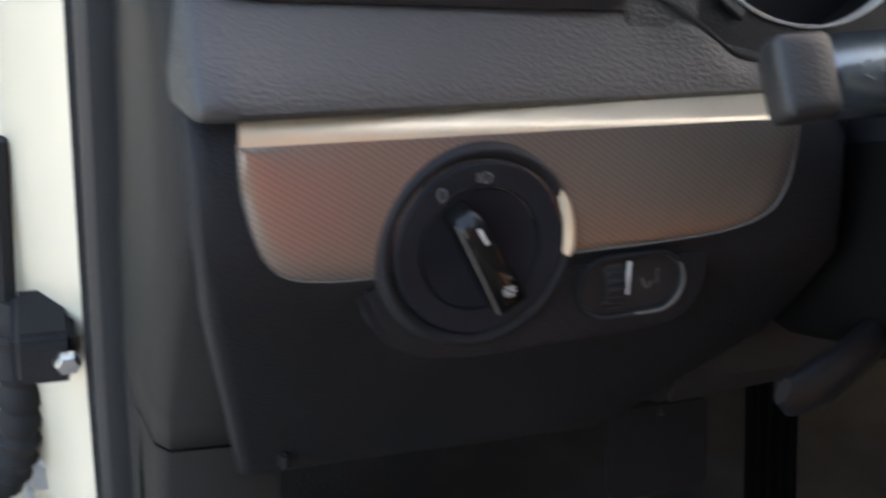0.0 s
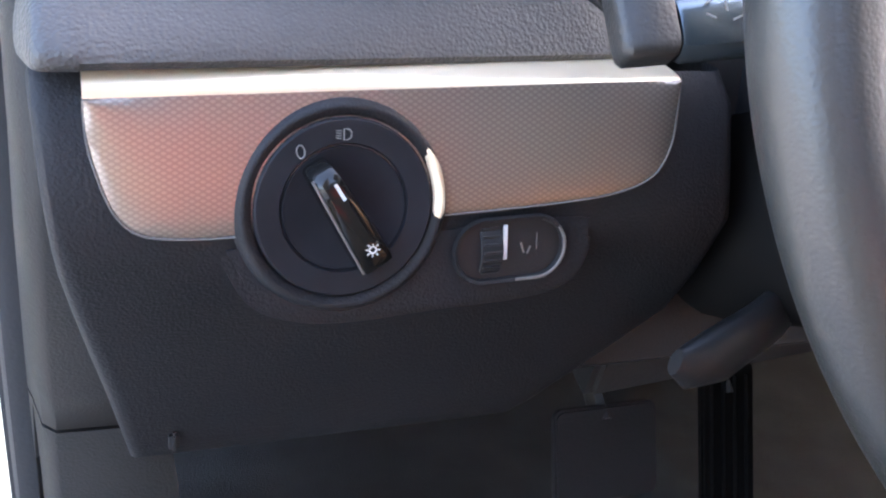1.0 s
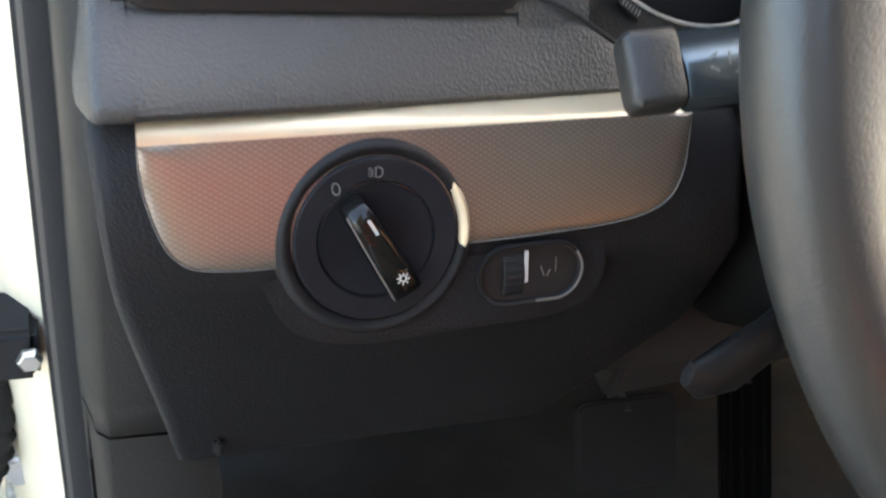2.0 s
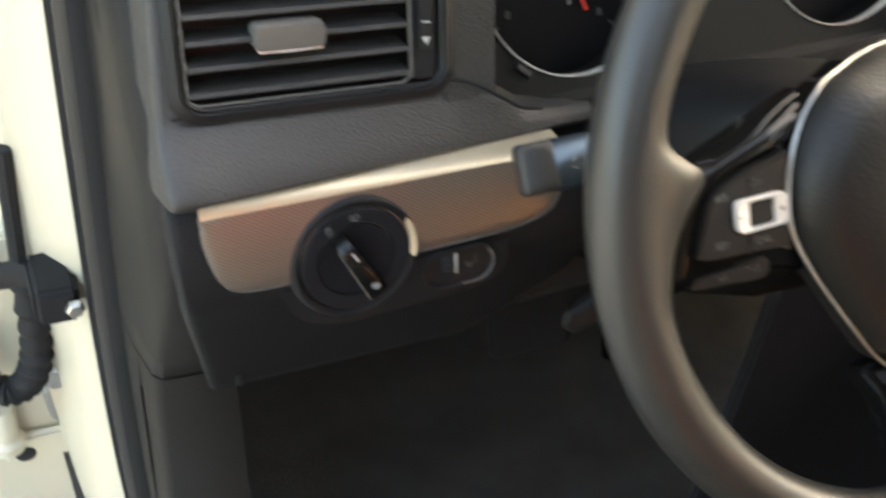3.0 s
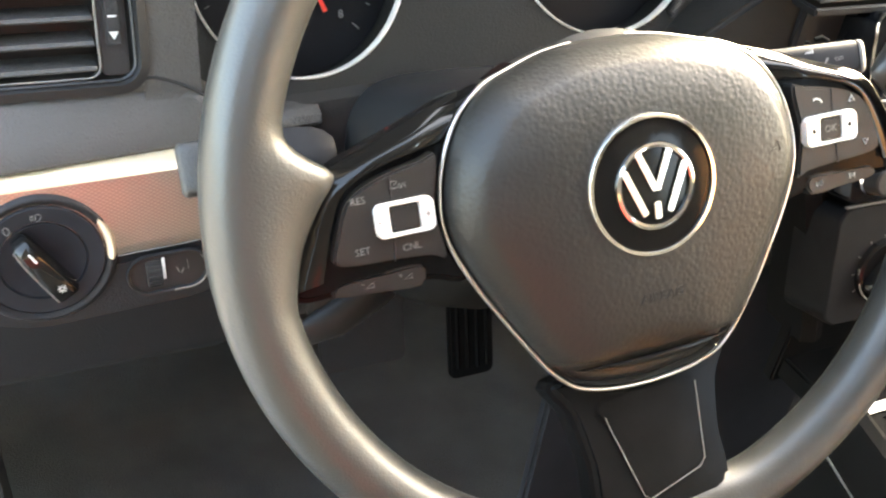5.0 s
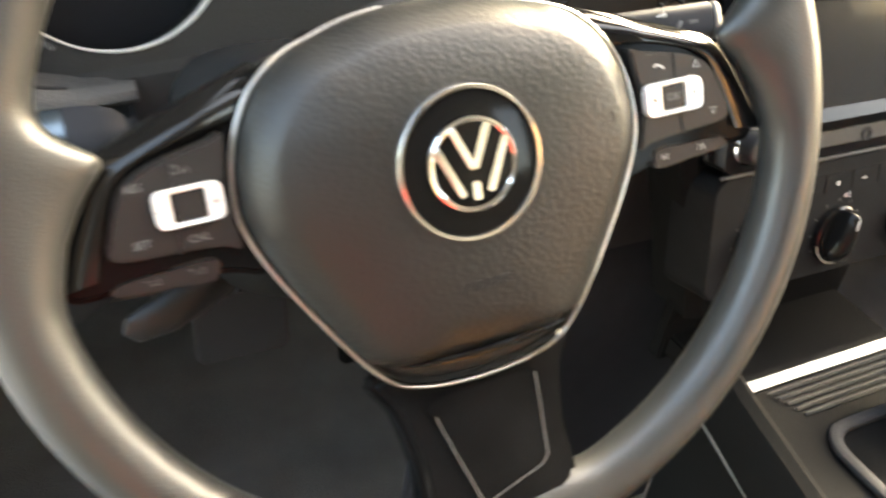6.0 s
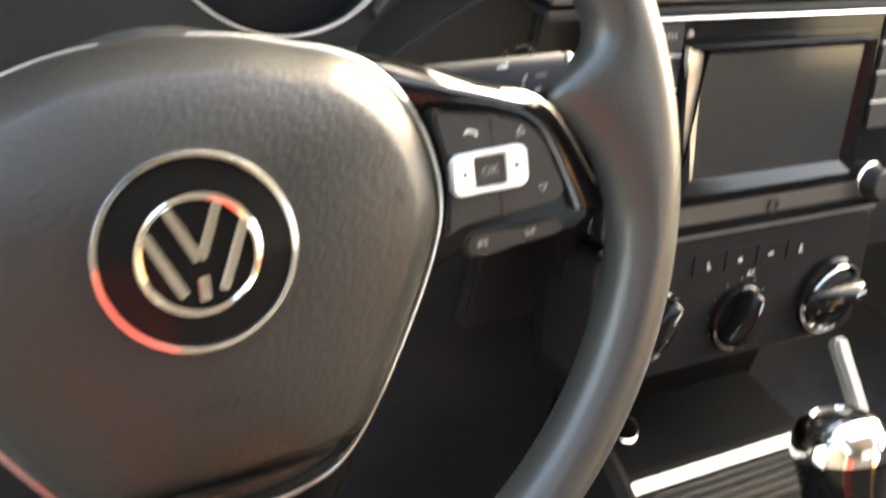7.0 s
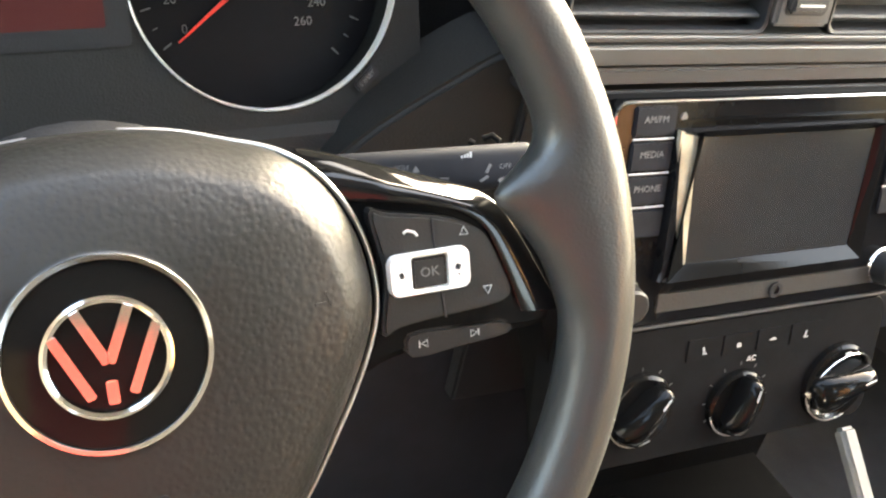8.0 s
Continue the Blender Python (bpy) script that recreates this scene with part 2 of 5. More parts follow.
def tube(points, rx, ry=None, closed=False, n=10, normal=None):
    """A bar of oval section along points; rx lies across the given normal, ry along it."""
    ry = ry or rx
    pts = [Vector(p) for p in points]
    rings = []
    for i, p in enumerate(pts):
        a = pts[i - 1] if closed or i else p
        b = pts[(i + 1) % len(pts)] if closed or i < len(pts) - 1 else p
        t = (b - a).normalized()
        up = Vector(normal) if normal else (Vector((0, 0, 1)) if abs(t.z) < 0.9 else Vector((1, 0, 0)))
        s = t.cross(up).normalized()
        u = s.cross(t)
        rings.append([p + s * rx * math.cos(2 * math.pi * k / n) + u * ry * math.sin(2 * math.pi * k / n) for k in range(n)])
    if closed:
        rings.append(rings[0])
    return loft(rings, True, not closed)


def smooth_line(points, per=6, closed=False):
    """Catmull-Rom through points."""
    P = [Vector(p) for p in points]
    n, out = len(P), []
    for i in range(n if closed else n - 1):
        if closed:
            a, b, c, d = P[i - 1], P[i], P[(i + 1) % n], P[(i + 2) % n]
        else:
            a, b, c, d = P[max(i - 1, 0)], P[i], P[i + 1], P[min(i + 2, n - 1)]
        for k in range(per):
            t = k / per
            out.append(0.5 * ((2 * b) + (c - a) * t + (2 * a - 5 * b + 4 * c - d) * t * t + (3 * b - a - 3 * c + d) * t ** 3))
    if not closed:
        out.append(P[-1])
    return out


def text(word, size, depth=0.0001):
    """Raised lettering, centred, in x, y."""
    cu = bpy.data.curves.new("lettering", "FONT")
    cu.body, cu.size, cu.extrude, cu.resolution_u = word, size, depth, 2
    cu.align_x, cu.align_y = "CENTER", "CENTER"
    ob = new("lettering", cu)
    me = bpy.data.meshes.new_from_object(ob)
    bm = bmesh.new()
    bm.from_mesh(me)
    bpy.data.objects.remove(ob)
    bpy.data.meshes.remove(me)
    bpy.data.curves.remove(cu)
    return bm


def bars(rows, depth=0.0002):
    """Small flat marks: (x, y, width, height, turn in degrees)."""
    out = bmesh.new()
    for x, y, w, h, a in rows:
        b = box(w, h, depth)
        moved(b, pose(x, y, 0, 0, 0, a))
        out = join(out, b)
    return out


def outline_marks(points, width, closed=True, depth=0.0002):
    """A thin printed line."""
    return tube([(x, y, 0) for x, y in points], width / 2, depth, closed, 6, (0, 0, 1))


def plate_with_hole(x0, x1, y0, y1, cx, cy, r, n=64, z=0.0, back=-0.004):
    """A flat panel with a round hole."""
    bm = bmesh.new()
    inn, out, inb = [], [], []
    for k in range(n):
        a = 2 * math.pi * k / n
        c, s = math.cos(a), math.sin(a)
        d = min(((x1 if c > 0 else x0) - cx) / c if abs(c) > 1e-9 else 9, ((y1 if s > 0 else y0) - cy) / s if abs(s) > 1e-9 else 9)
        inn.append((cx + r * c, cy + r * s, z))
        inb.append((cx + r * c, cy + r * s, back))
        out.append((cx + d * c, cy + d * s, z))
    corners = [(x1, y1), (x0, y1), (x0, y0), (x1, y0)]
    for x, y in corners:
        k = min(range(n), key=lambda i: (out[i][0] - x) ** 2 + (out[i][1] - y) ** 2)
        out[k] = (x, y, z)
    return loft([inb, inn, out], True, False)


def axes(o, x, y):
    """A frame from its origin and two directions."""
    x = Vector(x).normalized()
    z = x.cross(Vector(y)).normalized()
    y = z.cross(x)
    m = Matrix((x, y, z)).transposed().to_4x4()
    m.translation = Vector(o)
    return m


IDENT = Matrix.Identity(4)
WHEEL = Matrix(((0.99237, -0.07795, -0.09549, 0), (-0.05393, 0.422, -0.90499, 0), (0.11084, 0.90324, 0.41458, 0.85), (0, 0, 0, 1)))
RADIO = axes((0.38, 0.1062, 0.80), (1, 0, 0), (0, 0.259, 0.966))
CLUSTER = axes((0.0095, 0.205, 0.882), (1, 0, 0.0625), (0, 0.4, 0.9165))
SWITCH = axes((-0.2363, 0.1375, 0.7528), (1, 0, 0), (0, 0.142, 0.99))

# ---- closing shell and ground; unseen walls also shape light and reflections ----
def structure(name, bm, mat, label, category="wall"):
    return solo(name, bm, mat, label, category, "structure")


structure("ground", box(60, 60, 0.1, 0, 1, (0, 0, -0.05)), CONCRETE, "pale grey concrete ground under the car", "ground")
structure("floor", box(1.5, 1.9, 0.03, 0, 1, (0.38, -0.05, 0.265)), CARPET, "black carpeted floor of the footwell", "floor")
structure("wall_front", box(1.5, 0.03, 0.5, 0, 1, (0.38, 0.74, 0.53)), CARPET, "black carpeted front wall of the footwell", "wall")
# Unseen wall, coloured orange so the gloss parts reflect warm light.
structure("wall_rear", box(0.32, 0.04, 0.75, 0, 1, (0.96, -1.02, 0.875)), ORANGE, "unseen orange-brown wall added behind the passenger side for warm reflections", "wall")
structure("wall_rear_corner", box(0.42, 0.04, 0.195, 0, 1, (0.91, -1.02, 1.3475)), TRIMWALL, "plain brown-grey upper rear corner", "wall")
# The rear pieces leave an added opening that lets light in.
structure("wall_rear_post", box(0.10, 0.04, 0.22, 0, 1, (0.75, -1.02, 1.14)), TRIMWALL, "unseen brown-grey post beside an added rear light opening", "wall")
structure("wall_rear_middle", box(0.20, 0.04, 0.415, 0, 1, (0.40, -1.02, 1.2375)), LINING, "plain pale grey upper wall behind the cabin", "wall")
structure("wall_rear_header", box(0.20, 0.04, 0.06, 0, 1, (0.60, -1.02, 1.415)), LINING, "unseen pale grey header over an added rear light opening", "wall")
structure("wall_rear_lower", box(0.81, 0.04, 0.65, 0, 1, (0.395, -1.02, 0.605)), TRIMWALL, "plain brown-grey lower wall behind the cabin", "wall")
structure("wall_rear_sill", box(0.81, 0.04, 0.10, 0, 1, (0.395, -1.02, 0.98)), TRIMWALL, "unseen brown-grey sill under an added rear light opening", "wall")
# Unseen wall, added to put red reflections on trim, badge and chrome.
structure("wall_behind_driver", box(0.31, 0.04, 0.63, 0, 1, (-0.165, -1.02, 0.715)), RED, "unseen dull red wall added behind the driver for red reflections", "wall")
# Unseen wall, coloured tan to warm the reflections.
structure("wall_rear_outer", box(0.14, 0.04, 0.63, 0, 1, (-0.39, -1.02, 0.715)), TAN, "unseen tan wall added beside the driver for warm reflections", "wall")
structure("wall_rear_base", box(0.45, 0.04, 0.12, 0, 1, (-0.235, -1.02, 0.34)), TRIMWALL, "plain brown-grey lower wall behind the driver", "wall")
structure("wall_rear_upper", box(0.76, 0.04, 0.415, 0, 1, (-0.08, -1.02, 1.2375)), TRIMWALL, "plain brown-grey upper rear wall", "wall")
# Unseen block, added to throw orange reflections onto pad and rim.
structure("bounce_block", box(0.15, 0.30, 0.24, 0.02, 2, (0.145, -0.30, 0.40)), ORANGEBOUNCE, "unseen orange-brown block added behind the wheel for warm reflections", "floor")
# Unseen blocker, stands in for a person shading the doorway.
structure("wall_left_rear", box(0.03, 0.78, 1.165, 0, 1, (-0.490, -0.61, 0.8625)), TRIMWALL, "unseen brown-grey wall added beside the driver's seat to block door light", "wall")
structure("wall_side", box(0.04, 1.17, 0.56, 0, 1, (1.13, 0.065, 0.55)), TRIMWALL, "plain brown-grey side wall of the cabin", "wall")
# Unseen pillar and rear wall keep sky reflections off the radio screen.
structure("wall_side_pillar", box(0.04, 0.30, 1.175, 0, 1, (1.13, -0.67, 0.8575)), TRIMWALL, "unseen brown-grey pillar added in the side wall to block sky", "wall")
structure("wall_side_rear", box(0.04, 0.22, 0.53, 0, 1, (1.13, -0.93, 0.535)), TRIMWALL, "unseen low brown-grey side wall at the rear, its height set to block sky", "wall")
# Unseen roof, its stepped front edge set by where sky should reflect.
structure("ceiling", prism([(-0.23, -1.22), (1.07, -1.22), (1.07, -0.28), (0.14, -0.28), (0.14, -0.08), (-0.23, -0.08)], 1.445, 1.475), LINING, "unseen grey roof lining over the cabin, outlined to shape the sky light", "ceiling")


# ---- dashboard ----
def dashboard():
    d = thing("dashboard", IDENT, "dark grey grained plastic dashboard with metal trim", "dashboard")
    # big body behind everything, and its top
    prof = [(0.20, 0.64), (0.235, 0.80), (0.25, 0.93), (0.30, 0.985), (0.72, 1.0), (0.72, 0.5), (0.4, 0.5)]
    bm = prism(prof, 0, 1.44, 0.004)
    part("body", moved(bm, Matrix(((0, 0, 1, -0.327), (1, 0, 0, 0), (0, 1, 0, 0), (0, 0, 0, 1)))), KNEE, d)
    # sloping shelf under the vent, its top edge dropping beside the cluster
    cols = [(-0.318, 0.829), (-0.30, 0.829), (-0.25, 0.8295), (-0.20, 0.8305), (-0.178, 0.8315), (-0.165, 0.8295), (-0.15, 0.8220), (-0.14, 0.8165), (-0.13, 0.8110), (-0.11, 0.8075), (-0.085, 0.8070)]
    rings = []
    for x, zt in cols:
        back = 0.11 * (x + 0.318)
        yt = max(0.1415 + (zt - 0.7985) * 0.95, 0.1440 + back)
        r = [(x, 0.185, 0.8000), (x, 0.1475 + back, 0.7975), (x, 0.1410 + back, 0.7972), (x, 0.1380 + back, 0.7980), (x, 0.1366 + back, 0.8005), (x, 0.1385 + back, 0.8045)]
        r += [(x, 0.1385 + back + (yt - 0.1385 - back) * k, 0.8045 + (zt - 0.8045) * k) for k in (0.25, 0.5, 0.75, 0.93)]
        r += [(x, yt + 0.0015, zt), (x, yt + 0.005, zt + 0.0012), (x, 0.22, zt + 0.002)]
        rings.append(r)
    part("shelf", loft(rings, False), DASH, d, "grained sloping shelf below the vent")
    # Thin black tube draws the crease shading above the shelf.
    crease_line = smooth_line([(-0.32, 0.1675, 0.8292), (-0.25, 0.1678, 0.8298), (-0.182, 0.1682, 0.8320), (-0.170, 0.1684, 0.8310), (-0.158, 0.1662, 0.8268), (-0.145, 0.1640, 0.8196), (-0.132, 0.1640, 0.8122), (-0.118, 0.1660, 0.8088)], 4)
    part("crease_line", tube(crease_line, 0.0009, n=8), RUBBER, d, "dark line for the shading in the shelf crease")
    # face round the vent and towards the cluster
    pv = lambda x, z: (x, 0.168 + (z - 0.83) * 0.29, z)
    cells = [(-0.320, -0.3165, 0.826, 0.96), (-0.1785, -0.150, 0.808, 0.96), (-0.3165, -0.1785, 0.826, 0.829), (-0.3165, -0.1785, 0.905, 0.96)]
    out = bmesh.new()
    for x0, x1, z0, z1 in cells:
        a, b, c, e = pv(x0, z0), pv(x1, z0), pv(x1, z1), pv(x0, z1)
        back = Vector((0, 0.02, 0))
        out = join(out, loft([[a, b, c, e], [Vector(v) + back for v in (a, b, c, e)]]))
    part("face", out, DASH, d, "grained panel round the air vent")
    # rounded outer end of the dash
    rings = []
    for z, yf in ((0.7972, 0.1410), (0.7980, 0.1376), (0.8005, 0.1362), (0.8045, 0.1380), (0.814, 0.1510), (0.824, 0.1640), (0.828, 0.1672), (0.833, 0.1687), (0.86, 0.1764), (0.90, 0.1880), (0.95, 0.2025), (0.99, 0.214)):
        c = -0.3285 + 0.045 * (z - 0.7972)
        rings.append([(-0.316, yf + 0.11, z), (-0.316, yf - 0.0004, z), (c + 0.0035, yf - 0.0003, z), (c + 0.0012, yf + 0.0004, z), (c, yf + 0.0020, z), (c - 0.0012, yf + 0.006, z), (c - 0.0045, yf + 0.022, z), (c - 0.0072, yf + 0.045, z), (c - 0.0085, yf + 0.075, z), (c - 0.0085, yf + 0.11, z)])
    part("end_cap", loft(rings), DASH, d, "rounded outer end of the dashboard", sharp=60)
    return d


DASHBOARD = dashboard()


def knee_y(z):
    return 0.1375 + (z - 0.7528) * 0.1434 if z > 0.742 else 0.136 + (0.742 - z) * 0.50


def knee_panel():
    k = DASHBOARD
    zs = [0.796, 0.785, 0.76, 0.742, 0.73, 0.712, 0.69, 0.67, 0.655, 0.64, 0.63, 0.622]
    left = [-0.3302, -0.3297, -0.3280, -0.3257, -0.3240, -0.3202, -0.3152, -0.3104, -0.3070, -0.3038, -0.3016, -0.2998]
    right = [-0.088, -0.086, -0.082, -0.080, -0.079, -0.078, -0.080, -0.093, -0.103, -0.113, -0.120, -0.128]
    rings = []
    for z, a, b in zip(zs, left, right):
        y = knee_y(z) + (0.008 if z > 0.79 else 0.0)
        row = [(a + 0.004, y + 0.05, z), (a - 0.0004, y + 0.014, z), (a - 0.0002, y + 0.005, z), (a + 0.0007, y + 0.0018, z), (a + 0.0022, y + 0.0004, z)]
        row += [(a + 0.006 + (b - a - 0.012) * i / 8, y, z) for i in range(9)]
        row += [(b - 0.003, y + 0.001, z), (b - 0.0005, y + 0.004, z), (b, y + 0.012, z), (b - 0.004, y + 0.06, z)]
        rings.append(row)
    last = rings[-1]
    rings.append([(x, y + 0.008, z - 0.006) for x, y, z in last])
    rings.append([(x, y + 0.05, z - 0.006) for x, y, z in last])
    k = part("knee_panel", loft(rings, False), KNEE, k, "black fine-grained lower panel")
    # soft raised ground for the switch and the dimmer
    o = [(-0.2755, 0.744), (-0.2735, 0.732), (-0.266, 0.7205), (-0.253, 0.7145), (-0.236, 0.7125), (-0.215, 0.7135), (-0.19, 0.7150), (-0.165, 0.7165), (-0.150, 0.7205), (-0.1425, 0.730), (-0.1415, 0.742), (-0.148, 0.7500), (-0.20, 0.7475), (-0.24, 0.7455)]
    pts = smooth_line([((x + 0.2363), (z - 0.7528) / 0.99, 0) for x, z in o], 5, True)
    part("raised_ground", prism([(p.x, p.y) for p in pts], -0.03, 0.0006, 0.0095, 8), KNEE, k, m=SWITCH, sharp=80)
    part("hook", box(0.004, 0.006, 0.009, 0.0015, 2, (-0.284, 0.188, 0.634)), RUBBER, k)
    return k


knee_panel()


def decor_trim():
    t = thing("decor_trim", IDENT, "pressed silver metal trim with a small woven pattern", "trim")
    edge = smooth_line([(-0.3155, 0.7892, 0), (-0.3148, 0.776, 0), (-0.3105, 0.7605, 0), (-0.306, 0.7522, 0), (-0.299, 0.7475, 0), (-0.285, 0.746, 0), (-0.269, 0.7462, 0), (-0.235, 0.748, 0), (-0.203, 0.7500, 0), (-0.166, 0.752, 0), (-0.137, 0.755, 0), (-0.121, 0.761, 0), (-0.115, 0.771, 0), (-0.1138, 0.783, 0), (-0.1142, 0.7955, 0)], 5)
    rings = []
    top = [(-0.3155 + (0.3155 - 0.1142) * i / (len(edge) - 1), 0.7892 + 0.0063 * i / (len(edge) - 1)) for i in range(len(edge))]
    low = [(x, z) for x, z, _ in edge]
    y = lambda z: 0.1375 + (z - 0.7528) * 0.1434 - 0.0022
    mid = [[(a[0] + (b[0] - a[0]) * k, a[1] + (b[1] - a[1]) * k) for a, b in zip(low, top)] for k in (0.04, 0.15, 0.3, 0.45, 0.6, 0.75, 0.9, 1.0)]
    rings.append([(x, y(z) + 0.004, z) for x, z in low])
    rings.append([(x, y(z) + 0.0006, z) for x, z in low])
    for i, row in enumerate(mid):
        k = (0.04, 0.15, 0.3, 0.45, 0.6, 0.75, 0.9, 1.0)[i]
        rings.append([(x, y(z) - 0.0048 * k * (1 - k), z) for x, z in row])
    part("plate", loft(rings, False), TRIM, t)
    # bevelled upper edge that catches the light, its warm highlight partly in the colour
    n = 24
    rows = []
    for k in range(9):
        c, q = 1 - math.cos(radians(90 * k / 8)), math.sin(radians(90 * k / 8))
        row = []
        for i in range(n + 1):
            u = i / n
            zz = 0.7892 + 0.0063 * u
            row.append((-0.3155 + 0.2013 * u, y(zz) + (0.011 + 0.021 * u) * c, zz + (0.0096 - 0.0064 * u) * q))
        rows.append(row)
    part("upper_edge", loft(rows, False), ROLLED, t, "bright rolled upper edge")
    # fine lip round the plate
    part("lip", tube([(x, y(z) + 0.0002, z) for x, z in low], 0.0003, 0.0005, n=6, normal=(0, -1, 0)), RIBGREY, t)
    return t


decor_trim()


def light_switch():
    s = thing("light_switch", SWITCH @ pose(-0.0009, 0.0014, 0.0046), "black rotary headlight switch with white symbols", "switch")
    R = 0.0301
    part("collar", lathe([(R - 0.0005, -0.006), (R - 0.0001, -0.0016), (R + 0.0006, -0.0010), (R + 0.0022, 0.0002), (R + 0.0030, 0.0004), (R + 0.0040, -0.0003), (R + 0.0056, -0.0024), (R + 0.0064, -0.006)], 80, True), KNEE, s, "soft dished surround", sharp=80)
    part("dial", lathe([(0, -0.0008), (0.0195, -0.0008), (0.0203, -0.0003), (0.0207, -0.0014), (0.0215, -0.0002), (0.0289, 0.0004), (0.0296, -0.0004), (0.0298, -0.004)], 72), DIAL, s)
    arc = [radians(56 - 64 * i / 16) for i in range(17)]
    wide = [max(0.02, min(1.0, (i / 8) ** 0.9)) * (1.0 if i < 16 else 0.7) for i in range(17)]
    part("bright_lip", loft([[((0.0323 + r * g) * math.cos(q), (0.0323 + r * g) * math.sin(q), -0.0012 + (z + 0.0012) * g) for q, g in zip(arc, wide)] for r, z in ((-0.0018, -0.0012), (-0.0012, -0.0003), (0.0002, 0.0008), (0.0010, 0.0011), (0.0020, 0.0006), (0.0034, -0.003))], False), ROLLED, s, "bright curved lip")
    # turning grip: a tapered bar that leans from upper left to lower right
    a = radians(-57.5)
    rings = []
    for u, w, hgt in ((-0.0192, 0.0026, 0.0025), (-0.0188, 0.0036, 0.0058), (-0.0180, 0.0042, 0.0084), (-0.0168, 0.0045, 0.0104), (-0.0150, 0.0047, 0.0118), (-0.012, 0.0049, 0.0126), (-0.004, 0.0053, 0.0128), (0.008, 0.0059, 0.0118), (0.0165, 0.0063, 0.0105), (0.0195, 0.0061, 0.0090), (0.0205, 0.0054, 0.0040)):
        rings.append([(u, -w, -0.0005), (u, -w * 0.97, hgt * 0.6), (u, -w * 0.80, hgt * 0.93), (u, -w * 0.5, hgt), (u, 0, hgt * 0.98), (u, w * 0.5, hgt), (u, w * 0.80, hgt * 0.93), (u, w * 0.97, hgt * 0.6), (u, w, -0.0005)])
    grip = part("grip", moved(loft(rings), pose(-0.0008, -0.0008, 0, 0, 0, math.degrees(a))), GLOSS, s, "glossy black grip")
    part("rib", moved(tube([(-0.0175, -0.0041, 0.0106), (-0.01, -0.0047, 0.0119), (0.005, -0.0054, 0.0112), (0.0185, -0.0058, 0.0088)], 0.0004, n=6), pose(-0.0008, -0.0008, 0, 0, 0, math.degrees(a))), RIBGREY, grip, "thin bright edge line")
    part("pointer", moved(box(0.006, 0.0011, 0.0003, 0, 1, (-0.0105, 0.0012, 0.0129)), pose(-0.0008, -0.0008, 0, 0, 0, math.degrees(a))), PRINT, grip, "white pointer mark")
    # symbols
    z0 = 0.0006
    zero = [(0.0013 * math.cos(q), 0.0021 * math.sin(q)) for q in [2 * math.pi * k / 20 for k in range(20)]]
    part("zero_mark", moved(outline_marks(zero, 0.0005), pose(-0.0150, 0.0190, z0, 0, 0, 12)), DIMPRINT, s, "printed 0")
    lamp = [(-0.0002, -0.0018), (0.0012, -0.0017), (0.0022, -0.0008), (0.0022, 0.0008), (0.0012, 0.0017), (-0.0002, 0.0018)]
    beam = bars([(-0.0019, 0.0012 - 0.0008 * i, 0.0018, 0.0003, -8) for i in range(4)])
    part("lamp_mark", moved(join(outline_marks(lamp, 0.0005), beam), pose(-0.0010, 0.0243, z0)), DIMPRINT, s, "printed headlight symbol")
    ring = [(0.0011 * math.cos(q), 0.0011 * math.sin(q)) for q in [2 * math.pi * k / 16 for k in range(16)]]
    rays = bars([(0.0020 * math.cos(q), 0.0020 * math.sin(q), 0.0009, 0.0004, math.degrees(q)) for q in [2 * math.pi * k / 8 for k in range(8)]])
    part("light_mark", moved(join(outline_marks(ring, 0.0005), rays), pose(0.0062, -0.0108, 0.0112)), PRINT, s, "printed side light symbol")
    return s


light_switch()


